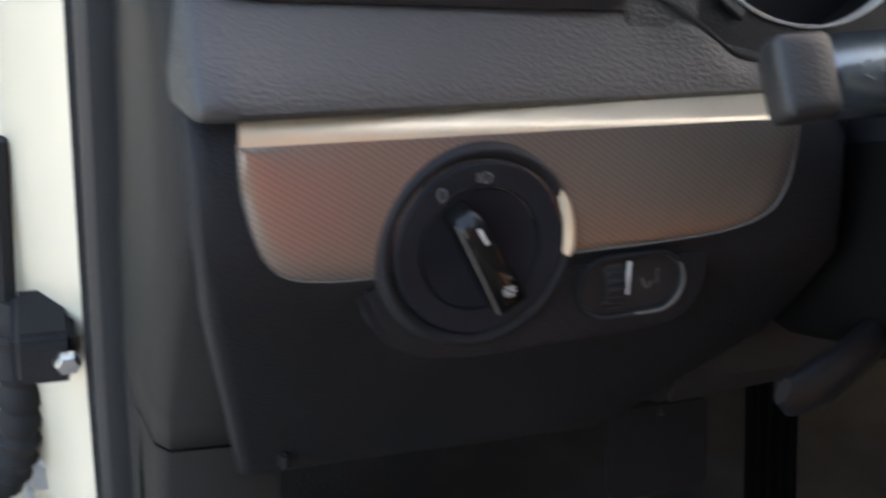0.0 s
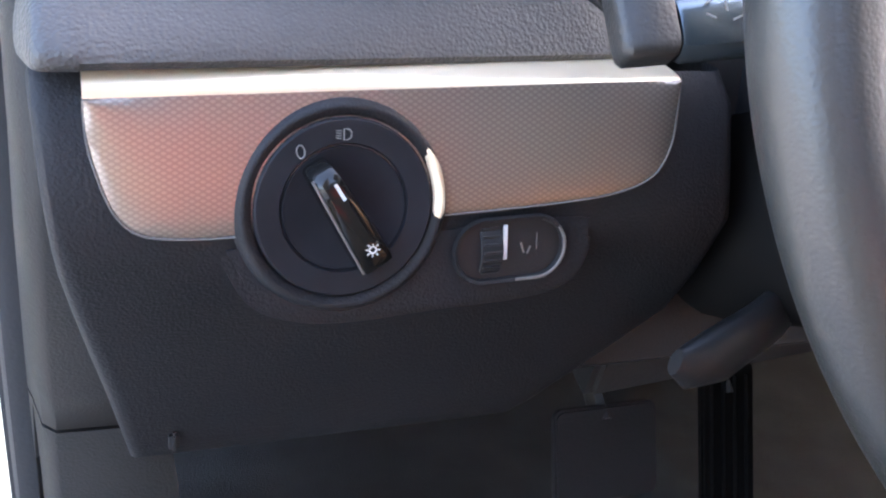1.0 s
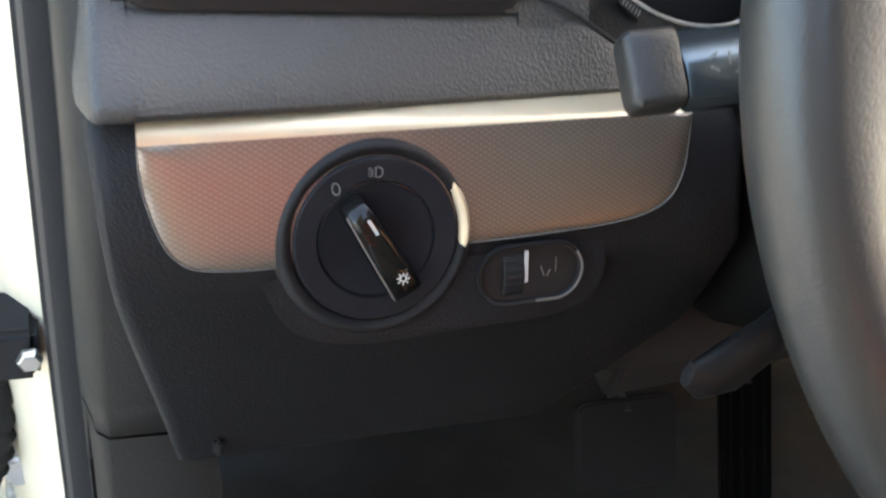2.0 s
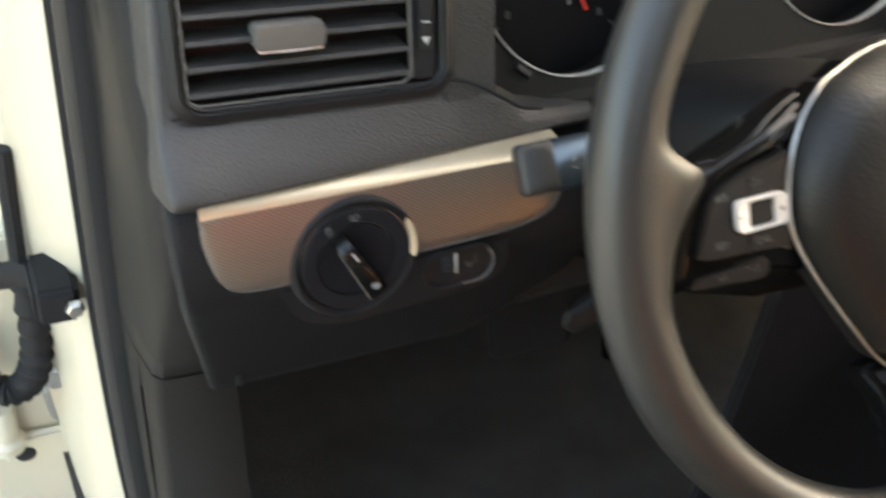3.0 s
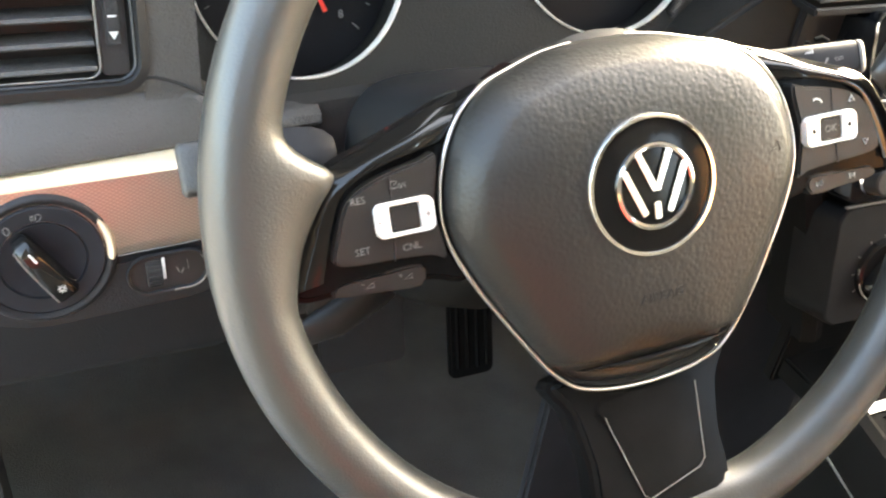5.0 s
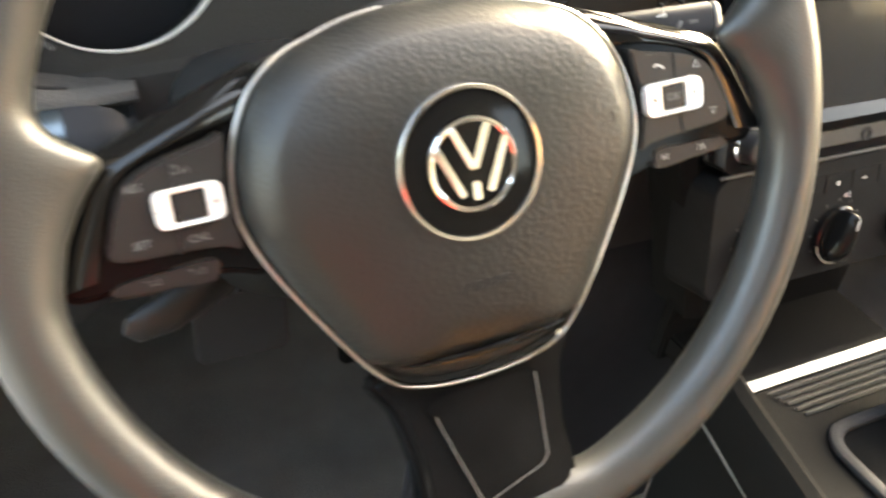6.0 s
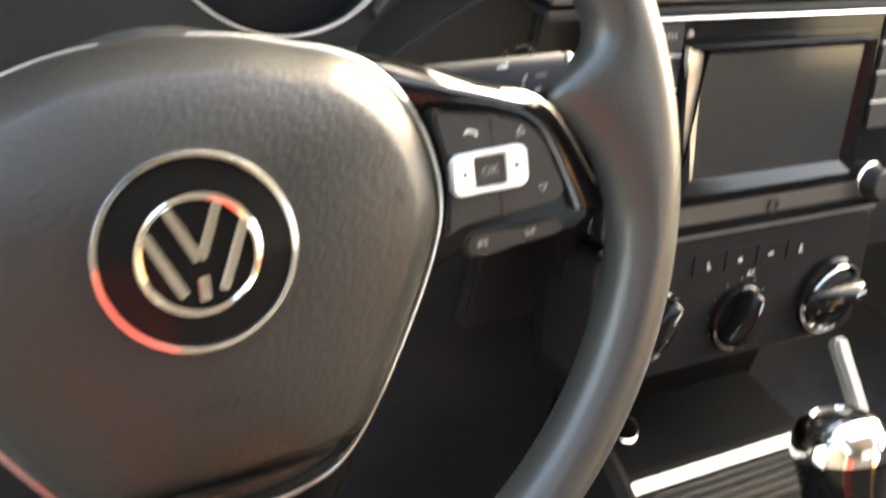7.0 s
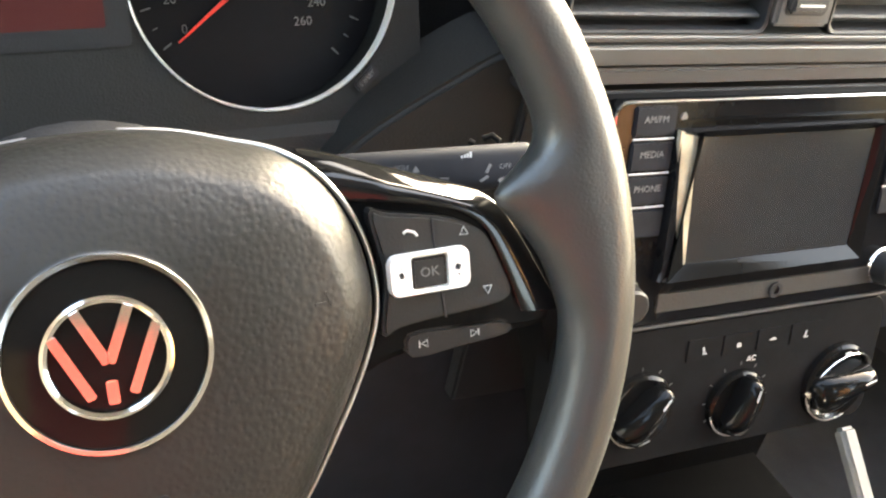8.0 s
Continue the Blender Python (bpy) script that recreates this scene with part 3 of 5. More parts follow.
def dimmer():
    m = axes((-0.1768, 0.1330, 0.7372), (1, 0, 0.045), (0, 0.142, 0.99))
    d = thing("dimmer_wheel", m, "black thumbwheel dimmer in an oval recess", "switch")
    def oval(w, h, z):
        return [(x, y, z) for x, y in roundrect(w, h, h / 2 - 0.0001, 8)]
    part("recess", loft([oval(0.0432, 0.0240, 0.0004), oval(0.0422, 0.0230, 0.0024), oval(0.0400, 0.0208, 0.0020), oval(0.0385, 0.0195, -0.001), oval(0.0380, 0.019, -0.006)], True, True), SOFTBLACK, d, "rounded oval rim")
    rim = [(0.0098 + 0.0109 * math.cos(q), 0.0109 * math.sin(q), 0.0024) for q in [radians(-95 + 135 * i / 20) for i in range(21)]]
    part("rim_edge", tube([(0.002, -0.0109, 0.0022)] + rim, 0.0006, 0.0004, n=8, normal=(0, 0, 1)), RIBGREY, d, "grey curved rim on the right and lower side")
    floor = prism(roundrect(0.0390, 0.0200, 0.0099, 8), -0.0045, -0.0030)
    part("backing", floor, BADGE, d)
    wheel = moved(lathe([(0.012, -0.0042), (0.0125, -0.0038), (0.0125, 0.0038), (0.012, 0.0042), (0, 0.0042)], 40), pose(-0.0072, 0, -0.0095, 0, 90, 0))
    part("thumbwheel", wheel, RUBBER, d)
    ridges = bmesh.new()
    for k in range(9):
        a = radians(-52 + 13 * k)
        ridges = join(ridges, moved(box(0.0066, 0.0009, 0.0010, 0.0002, 1), pose(-0.0072, 0.0125 * math.sin(a), -0.0095 + 0.0127 * math.cos(a), -math.degrees(a), 0, 0)))
    part("ridges", ridges, SOFTBLACK, d)
    part("white_mark", box(0.0016, 0.0125, 0.0006, 0.0002, 1, (-0.0022, 0.0030, 0.0018)), PRINT, d, "white index mark")
    part("scale_plate", box(0.0125, 0.0155, 0.003, 0.001, 2, (0.0080, 0.0, -0.0015)), DIAL, d)
    part("symbol", moved(bars([(0.006, 0.001, 0.0006, 0.004, 20), (0.0085, 0.0, 0.0006, 0.003, -25), (0.0115, 0.003, 0.0003, 0.006, 0)]), pose(-0.001, -0.001, 0.0006)), DIMPRINT, d)
    return d


dimmer()


def side_vent():
    m = axes((-0.2475, 0.1775, 0.8665), (1, 0, 0), (0, 0.29, 1))
    v = thing("air_vent", m, "black side air vent with slats and a grey slider", "air vent")
    def rr(w, h, r, z, cx=0.0):
        return [(x + cx, y, z) for x, y in roundrect(w, h, r, 6)]
    part("bezel", loft([rr(0.1465, 0.0855, 0.0155, -0.004), rr(0.1455, 0.0845, 0.015, 0.0010), rr(0.1365, 0.0755, 0.0115, 0.0028), rr(0.1340, 0.073, 0.0105, 0.0005), rr(0.1325, 0.0715, 0.010, 0.0012), rr(0.1305, 0.0695, 0.009, 0.0005), rr(0.1285, 0.0675, 0.008, -0.010), rr(0.1280, 0.067, 0.008, -0.030)], True, "end"), SOFTBLACK, v)
    part("inner_frame", tube([(x - 0.0075, y, 0.0) for x, y in roundrect(0.113, 0.067, 0.006, 5)], 0.0006, 0.0010, True, 8, (0, 0, 1)), RIBGREY, v, "grey inner edge")
    for i in range(6):
        y = -0.0262 + 0.0120 * i
        slat = [(-0.0030, -0.0030), (-0.0022, -0.0038), (0.004, -0.0022), (0.0125, 0.0010), (0.0125, 0.0022), (0.004, 0.0002), (-0.0024, -0.0012)]
        bm = prism([(-p, q) for p, q in slat], -0.0552, 0.0552, 0.0003, 1)
        part("slat", moved(bm, Matrix(((0, 0, 1, -0.0078), (0, 1, 0, y), (1, 0, 0, -0.001), (0, 0, 0, 1)))), DASH, v)
    clip = part("slider", loft([rr(0.034, 0.012, 0.003, -0.006), rr(0.0345, 0.0125, 0.003, 0.0035), rr(0.0335, 0.0115, 0.0028, 0.0065), rr(0.030, 0.008, 0.002, 0.0068)], True, True), RIBGREY, v, "grey slider", m=pose(-0.0145, -0.0035, 0.001, 8, 0, 0))
    part("bright_edge", tube([(-0.0165, -0.003, 0.0045), (-0.0155, -0.0062, 0.0055), (0, -0.0064, 0.0060), (0.0155, -0.0062, 0.0055), (0.0165, -0.003, 0.0045)], 0.0006, n=6), SILVER, clip, "thin silver edge")
    part("dial_strip", prism(roundrect(0.0135, 0.066, 0.003, 4), -0.006, 0.0002, 0.0008), SOFTBLACK, v, m=pose(0.0565, 0, 0))
    dial = part("thumb_dial", prism(roundrect(0.0080, 0.042, 0.002, 4), 0, 0.0025, 0.001), RUBBER, v, m=pose(0.0565, 0.002, 0.0002))
    part("close_mark", prism([(-0.0022, 0.0015), (0.0022, 0.0015), (0, -0.0024)], 0.0024, 0.0028), PRINT, dial, "white triangle", m=pose(0, -0.0150, 0))
    part("line_mark", bars([(0, -0.0060, 0.0042, 0.0008, 0)], 0.0006), PRINT, dial, "white line", m=pose(0, 0, 0.0026))
    return v


side_vent()

# ---- instrument cluster ----
def cluster():
    c = thing("instrument_cluster", CLUSTER, "dark instrument cluster with two chrome-ringed gauges", "gauges")
    GAUGES = (("tachometer", -0.0975, -0.0025, 0.0605), ("speedometer", 0.0975, 0.0035, 0.0662))
    plate = join(*[plate_with_hole(min(0.0, 1.8 * x), max(0.0, 1.8 * x), -0.0725, 0.085, x, y, R + 0.0005, back=-0.024) for _, x, y, R in GAUGES])
    part("surround", plate, GAUGESKIN, c)
    # lower lip that runs down to the column
    lip = [[(x, -0.0705, 0.0) for x in (-0.176, -0.1, 0, 0.1, 0.176)], [(x, -0.076, 0.004) for x in (-0.165, -0.1, 0, 0.1, 0.165)], [(x, -0.082, 0.004) for x in (-0.16, -0.1, 0, 0.1, 0.16)], [(x, -0.115, -0.004) for x in (-0.12, -0.08, 0, 0.08, 0.12)]]
    part("lower_lip", loft(lip, False), GAUGESKIN, c)
    # Unseen hood, made deep to shade the cluster and the pad's top.
    arch = ((-0.205, -0.03), (-0.18, 0.0), (-0.13, 0.016), (-0.09, 0.020), (0, 0.014), (0.09, 0.020), (0.13, 0.016), (0.18, 0.0), (0.205, -0.03))
    shell = [[(x, 0.088 + dy + up, z) for x, dy in arch] for z, up in ((-0.02, 0), (0.06, 0), (0.135, 0.002), (0.140, 0.006), (0.135, 0.010), (0.06, 0.012), (-0.02, 0.012))]
    part("hood", loft(shell, False), DASH, c, "unseen curved hood extended over the gauges to shade them")
    for name, gx, gy, R in GAUGES:
        g = part(name, moved(lathe([(0, 0), (R, 0), (R, 0.001)], 64), pose(gx, gy, -0.024)), FACE, c, "black gauge face")
        part("chrome_ring", moved(lathe([(R + 0.0006, 0.0205), (R + 0.0006, 0.0250), (R - 0.0001, 0.0257), (R - 0.0006, 0.0250), (R - 0.0008, 0.0190)], 96, True), pose(gx, gy, -0.024)), SILVER, g, "thin bright ring")
        fast = name == "speedometer"
        steps = 13 if fast else 8
        for k in range(steps * 2 + 1):
            a = radians(216 - 262 * k / (2 * steps))
            size = (0.0050, 0.0008) if k % 2 == 0 else (0.0028, 0.0005)
            part("tick", bars([(0, 0, *size, 0)]), DIMPRINT, g, m=pose(gx + (R - 0.0095) * math.cos(a), gy + (R - 0.0095) * math.sin(a), -0.0230, 0, 0, math.degrees(a)))
        for k in range(steps + 1):
            a = radians(215 - 262 * k / steps)
            r = 0.045 - 0.011 * k / steps if fast else 0.040
            part("numeral", text(str(20 * k) if fast else str(k), 0.0066), DIMPRINT, g, m=pose(gx + r * math.cos(a), gy + r * math.sin(a), -0.0229))
        part("needle", prism([(0.0, -0.0014), (0.0515, -0.0004), (0.0515, 0.0004), (0.0, 0.0014)], 0, 0.0012), REDPRINT, g, "red needle", m=pose(gx, gy, -0.0215, 0, 0, 218 if fast else 194))
        if not fast:
            part("small_needle", prism([(-0.0012, -0.006), (0.0012, -0.006), (0.0009, 0.006), (-0.0009, 0.006)], 0, 0.0008), REDPRINT, g, "short red pointer", m=pose(-0.0815, -0.0235, -0.0222, 0, 0, 20))
            part("small_mark", bars([(0, 0, 0.0012, 0.004, -15)]), PRINT, g, m=pose(-0.0899, -0.0228, -0.0226))
        part("hub", lathe([(0, 0.008), (0.009, 0.008), (0.010, 0.006), (0.010, 0)], 32), SOFTBLACK, g, m=pose(gx, gy, -0.0229))
    part("display", prism(roundrect(0.062, 0.092, 0.003, 4), -0.0002, 0.0006, 0.0003), SOFTBLACK, c, m=pose(0.001, 0.018, 0.001))
    part("display_glow", prism(roundrect(0.048, 0.066, 0.001, 3), 0, 0.0005), REDSCREEN, c, "dim red display", m=pose(-0.0030, 0.0140, 0.0012))
    b = part("reset_button", prism(roundrect(0.014, 0.006, 0.0014, 4), 0, 0.0035, 0.0008), SOFTBLACK, c, m=pose(0.1440, -0.0508, 0.0, 0, 0, 42))
    part("reset_print", text("0.0/SET", 0.0034), DIMPRINT, b, m=pose(0, 0, 0.0036))
    sm = part("side_mark", prism(roundrect(0.012, 0.0052, 0.0012, 4), 0, 0.0022, 0.0006), GAUGESKIN, c, m=pose(-0.1365, -0.0540, 0.0, 0, 0, -38))
    part("print_bars", bars([(-0.004 + 0.0016 * k, 0, 0.0006, 0.0026, 0) for k in range(6)]), DIMPRINT, sm, m=pose(0, 0, 0.0023))
    return c


cluster()


# ---- steering wheel ----
PADLINE = [(0, 62.5), (15, 62), (30, 60), (46, 55.5), (60, 51), (71, 43), (79, 32.5), (84.5, 20), (87.2, 7), (87.2, -5), (84.5, -15.5), (78, -30), (68.5, -47), (58.5, -63.5), (48.5, -78), (38, -88), (26, -92.5), (13, -94.5), (0, -95.2)]


def pad_outline(per=5):
    half = [(x / 1000, y / 1000, 0) for x, y in PADLINE]
    full = half + [(-x, y, z) for x, y, z in half[-2:0:-1]]
    return smooth_line(full, per, True)


def edge_drop(y):
    """The cover's edge lies deeper towards its top."""
    return -0.0045 * max(0.0, min(1.0, (y + 0.06) / 0.08))


def chrome_zigzag():
    """Plain slanted bright bars inside the badge ring."""
    rows = [(-0.0104, -0.0016, 0.0031, 0.0225, 24), (0.0104, -0.0016, 0.0031, 0.0225, -24), (-0.0040, 0.0068, 0.0031, 0.0185, 24), (0.0040, 0.0068, 0.0031, 0.0185, -24), (0, -0.0105, 0.0034, 0.0075, 0)]
    return [moved(box(w, h, 0.0016, 0.0004, 2), pose(x, y, 0.0200, 0, 0, a)) for x, y, w, h, a in rows]


def steering_wheel():
    w = thing("steering_wheel", WHEEL, "grey leather three-spoke steering wheel with gloss black spokes", "steering wheel")
    # rim, thicker where the spokes meet it
    N, K = 320, 24
    angles = (-90, -13, -8, 0, 6, 10.3, 11.8, 13.0, 14.2, 16.0, 18.5, 26, 34, 90)
    reach = (0, 0.2, 1.0, 9.0, 17.5, 24.5, 24.5, 17.5, 9.0, 2.6, 0.6, 0.4, 0, 0)
    rings = []
    for i in range(N):
        th = 2 * math.pi * i / N
        deg = math.degrees(math.atan2(math.sin(th), abs(math.cos(th))))
        sh = sum(float(np.interp(deg + o, angles, reach)) for o in (-1.2, -0.6, 0, 0.6, 1.2)) / 5000
        low = math.exp(-((deg + 90) / 14.0) ** 4)
        row = []
        for k in range(K):
            ph = 2 * math.pi * k / K
            c, s = math.cos(ph), math.sin(ph)
            a = 0.0140 - 0.0008 * math.cos(th)
            if c < 0:
                a += sh + 0.006 * low
            b = 0.0145 - 0.0007 * math.cos(th) - (0.16 * sh * max(0.0, -c) if c < 0 else 0)
            r = 0.1730 - 0.0005 * math.cos(th) + a * c
            row.append((r * math.cos(th), r * math.sin(th) + 0.001, b * s))
        rings.append(row)
    rings.append(rings[0])
    part("rim", loft(rings, True, False), LEATHER, w)
    # airbag cover
    line = pad_outline()
    rings = []
    for s, z in ((1.0, -0.016), (1.0, -0.0015), (0.992, 0.0014), (0.972, 0.0044), (0.95, 0.0063), (0.93, 0.0078), (0.91, 0.0089), (0.89, 0.0099), (0.87, 0.0107), (0.85, 0.0114), (0.83, 0.0120), (0.80, 0.0127), (0.75, 0.0138), (0.6, 0.0158), (0.45, 0.0168), (0.3, 0.0174)):
        row = []
        for p in line:
            x, y = p.x * s, p.y * s - (1 - s) * 0.008
            zz = z + edge_drop(y) * max(0.0, (s - 0.85) / 0.15)
            if y < -0.074:
                t = min(1.0, (-0.074 - y) / 0.005)
                zz -= 0.0075 * t * t * (3 - 2 * t) * (1 if s < 0.985 else 0.3)
            if y > 0.02:
                zz -= 0.010 * ((y - 0.02) / 0.046) ** 1.6
            row.append((x, y, zz))
        rings.append(row)
    pad = part("airbag_cover", loft(rings, True, True), PADSKIN, w, "domed grained airbag cover", sharp=60)
    rim_line = [(p.x * (1.006 + 0.010 * max(0.0, min(1.0, (abs(p.x) - 0.055) / 0.02))), p.y * (1.006 - (0.016 * min(1.0, (p.y - 0.046) / 0.014) if p.y > 0.046 else 0)), -0.0010 + edge_drop(p.y) - (0.006 * min(1.0, (p.y - 0.048) / 0.010) if p.y > 0.048 else 0) - (0.0105 * ((p.y - 0.02) / 0.046) ** 1.6 if p.y > 0.02 else 0) ) for p in line]
    part("chrome_trim", tube([(x * 1.003, y * 1.003, z + 0.0006) for x, y, z in rim_line], 0.0010, 0.0011, True, 10, (0, 0, 1)), SATIN, pad, "thin chrome outline")
    bead = smooth_line([(-0.040, -0.0790, 0.0), (-0.020, -0.0812, 0.0), (0.0, -0.0819, 0.0), (0.020, -0.0812, 0.0), (0.040, -0.0790, 0.0)], 6)
    taper = [max(0.04, 1 - abs(p.x / 0.0405) ** 3) for p in bead]
    part("lower_bead", loft([[(p.x, p.y + 0.0020 * k * math.cos(h), 0.0061 + 0.0017 * k * math.sin(h)) for h in [2 * math.pi * j / 14 for j in range(14)]] for p, k in zip(bead, taper)]), GLOSS, pad, "glossy black lower bead")
    part("airbag_word", moved(text("AIRBAG", 0.0062, 0.0003), pose(0.001, -0.050, 0.0166, 4, 0, 0)), RUBBER, pad, "embossed lettering")
    part("side_mark", moved(bars([(0, 0, 0.0009, 0.005, 20), (-0.003, -0.0012, 0.004, 0.0009, 0)]), pose(0.0685, 0.0048, 0.0134, 0, 14, 0)), SOFTBLACK, pad)
    # badge
    badge = part("badge", moved(lathe([(0, 0.0010), (0.012, 0.0012), (0.022, 0.0008), (0.0285, 0.0000), (0.0295, -0.003)], 64), pose(0, 0, 0.0178)), BADGE, w, "gloss black round badge")
    part("outer_ring", moved(lathe([(0.0287, -0.001), (0.0289, 0.0015), (0.0291, 0.0018), (0.0306, 0.0016), (0.0309, 0.0012), (0.0311, -0.003)], 80, True), pose(0, 0, 0.0172)), CHROME, badge, "bright chrome ring")
    part("inner_ring", moved(lathe([(0.0164, 0.0004), (0.0167, 0.0018), (0.0178, 0.0022), (0.0188, 0.0018), (0.0191, 0.0004)], 72, True), pose(0, 0, 0.0186)), CHROME, badge, "bright chrome ring")
    for bm in chrome_zigzag():
        part("chrome_bar", bm, CHROME, badge, "plain slanted chrome bar")
    # side spokes with their switches
    for s in (-1, 1):
        def mir(pts):
            return [(s * x / 1000, y / 1000) for x, y in (pts if s > 0 else pts[::-1])]
        slab = (prism([(p.x, p.y) for p in smooth_line([(x, y, 0) for x, y in mir([(40, 56), (60, 51), (88, 42), (115, 33), (133, 26), (141, 13), (149, -4), (156, -19), (150, -25), (122, -24), (95, -27), (78, -30), (50, -10), (35, 20)])], 4, True)], -0.022, -0.0072, 0.003, 3))
        bmesh.ops.triangulate(slab, faces=slab.faces)
        for v in slab.verts:
            if v.co.y > 0.02:
                v.co.z -= 0.0105 * ((v.co.y - 0.02) / 0.046) ** 1.6
        sp = part("spoke", slab, SPOKE, w, "gloss black side spoke")
        # rounded upper band that rolls back from the switches and wraps their outer end
        near = smooth_line([(x, y, 0) for x, y in [(84, 30.5), (91, 29.8), (99, 28.8), (112, 25.8), (123, 21.8), (130.5, 16), (135, 7), (139, -4), (143, -17)]], 5)
        far = smooth_line([(x, y, 0) for x, y in [(69, 50), (80, 46.8), (92, 42.8), (106, 37.8), (121, 32.4), (134.5, 26.5), (144, 14), (153, -4), (161, -20)]], 5)
        rolls = ((0.0, -8.2), (0.0, -5.2), (0.03, -4.6), (0.12, -4.4), (0.30, -4.7), (0.42, -5.3), (0.52, -6.4), (0.64, -8.4), (0.80, -11.4), (0.92, -13.8), (0.98, -15.6), (1.0, -18.0), (0.99, -24.0))
        flat = lambda p: max(0.0, min(1.0, (24 - p.y) / 12))
        part("upper_band", loft([[(s * (a.x + (b.x - a.x) * q) / 1000, (a.y + (b.y - a.y) * q) / 1000, (z + flat(a) * (0.72 * (-5.0 - z) if -18.5 < z else 0) - 3.5 * max(0.0, (98 - a.x) / 14)) / 1000) for a, b in zip(near, far)] for q, z in rolls], False), GLOSS, sp, "rounded gloss black upper band", sharp=60)
        part("switch_panel", prism([(p.x, p.y) for p in smooth_line([(x, y, 0) for x, y in mir([(88.5, 26.8), (96, 26), (112, 23), (123, 19), (130, 13.5), (135, 2), (138, -7), (136, -10.5), (128, -12), (108, -13), (96, -14.2), (89.5, -15.5), (92, 5)])], 4, True)], -0.010, -0.0012, 0.0012, 2), BUTTON, sp, "dark switch panel")
        part("groove", tube([(s * 0.110, 0.023, -0.0010), (s * 0.1105, 0.011, -0.0010)], 0.0004, n=6), SOFTBLACK, sp)
        part("groove", tube([(s * 0.1115, -0.002, -0.0010), (s * 0.1125, -0.013, -0.0010)], 0.0004, n=6), SOFTBLACK, sp)
        def rr(a, b, r, z):
            wide = a if s > 0 or a < 0.02 else a - 0.0036
            return [(x + (0.1073 if s > 0 else -0.1061), y + 0.0046, z) for x, y in roundrect(wide, b, r, 3)]
        frame_bm = loft([rr(0.0294, 0.0146, 0.0032, -0.002), rr(0.0294, 0.0146, 0.0032, 0.0012), rr(0.0284, 0.0136, 0.0028, 0.0022), rr(0.0136, 0.0118, 0.0010, 0.0018), rr(0.0126, 0.0108, 0.0008, -0.0004)], True, False)
        part("silver_frame", frame_bm, SILVER, sp, "bright silver frame")
        key = part("centre_key", prism([(x, y) for x, y, _ in rr(0.0124, 0.0106, 0.0008, 0)], -0.003, 0.0010, 0.0006), BUTTON, sp)
        if s > 0:
            part("key_word", moved(text("OK", 0.0048), pose(0.1073, 0.0046, 0.00105)), DIMPRINT, key)
        lows = part("lower_keys", prism([(p.x, p.y) for p in smooth_line([(x, y, 0) for x, y in mir([(100, -18.5), (118, -18.5), (134, -19), (138.5, -21), (138, -25), (120, -26.5), (101, -27.5)])], 3, True)], -0.014, -0.0062, 0.001, 2), BUTTON, sp, "small lower keys")
        P = -0.0061
        if s > 0:
            tri = lambda x, y, up: outline_marks([(x - 0.0016, y - 0.0012 * up), (x + 0.0016, y - 0.0012 * up), (x, y + 0.0016 * up)], 0.0004)
            skip = lambda x, y, d: join(outline_marks([(x - 0.0012 * d, y + 0.0013), (x - 0.0012 * d, y - 0.0013), (x + 0.0012 * d, y)], 0.0004), bars([(x + 0.0018 * d, y, 0.0004, 0.0026, 0)]))
            part("arrow_marks", moved(join(tri(0.1215, 0.0165, 1), tri(0.1290, -0.0055, -1)), pose(0, 0, -0.0010)), PRINT, sp)
            part("call_mark", moved(tube([(0.0995, 0.0188, 0), (0.101, 0.0196, 0), (0.1035, 0.0186, 0), (0.1045, 0.0172, 0)], 0.0005, 0.0002, n=6, normal=(0, 0, 1)), pose(0, 0, -0.0010)), PRINT, sp)
            part("skip_marks", moved(join(skip(0.1055, -0.0228, -1), skip(0.1245, -0.0222, 1)), pose(0, 0, P)), PRINT, lows)
            part("frame_marks", moved(bars([(0.0968, 0.0050, 0.0016, 0.0022, 20), (0.0968, 0.0075, 0.0006, 0.0006, 0), (0.1172, 0.0052, 0.0018, 0.0020, -20), (0.1175, 0.0025, 0.0006, 0.0006, 0)]), pose(0, 0, 0.0023)), SOFTBLACK, sp)
        else:
            words = join(moved(text("RES", 0.0042), pose(-0.1245, 0.0145, 0)), moved(text("SET", 0.0042), pose(-0.1255, -0.0065, 0)), moved(text("CNL", 0.0042), pose(-0.1045, -0.0085, 0)))
            part("key_words", moved(words, pose(0, 0, -0.0011)), DIMPRINT, sp)
            dial = [(0.0016 * math.cos(q), 0.0016 * math.sin(q)) for q in [radians(40 + 280 * k / 14) for k in range(15)]]
            part("limit_mark", moved(join(outline_marks(dial, 0.0004, False), bars([(0.0006, 0.0003, 0.0018, 0.0003, 45)]), moved(text("0/1", 0.0030), pose(0.0036, -0.0010, 0))), pose(-0.1085, 0.0185, -0.0010)), DIMPRINT, sp)
            part("plus_minus", moved(bars([(-0.0965, 0.0046, 0.0026, 0.0004, 0), (-0.0965, 0.0046, 0.0004, 0.0026, 0), (-0.1175, 0.0046, 0.0018, 0.0004, 0)]), pose(0, 0, 0.0023)), SOFTBLACK, sp)
            vol = lambda x, y: outline_marks([(x - 0.0018, y - 0.001), (x + 0.0018, y - 0.001), (x + 0.0018, y + 0.0012)], 0.0004)
            part("volume_marks", moved(join(vol(-0.1235, -0.0225), vol(-0.1065, -0.0222), bars([(-0.1265, -0.0215, 0.0014, 0.0003, 0), (-0.1098, -0.0212, 0.0014, 0.0003, 0), (-0.1098, -0.0212, 0.0003, 0.0014, 0)])), pose(0, 0, P)), DIMPRINT, lows)
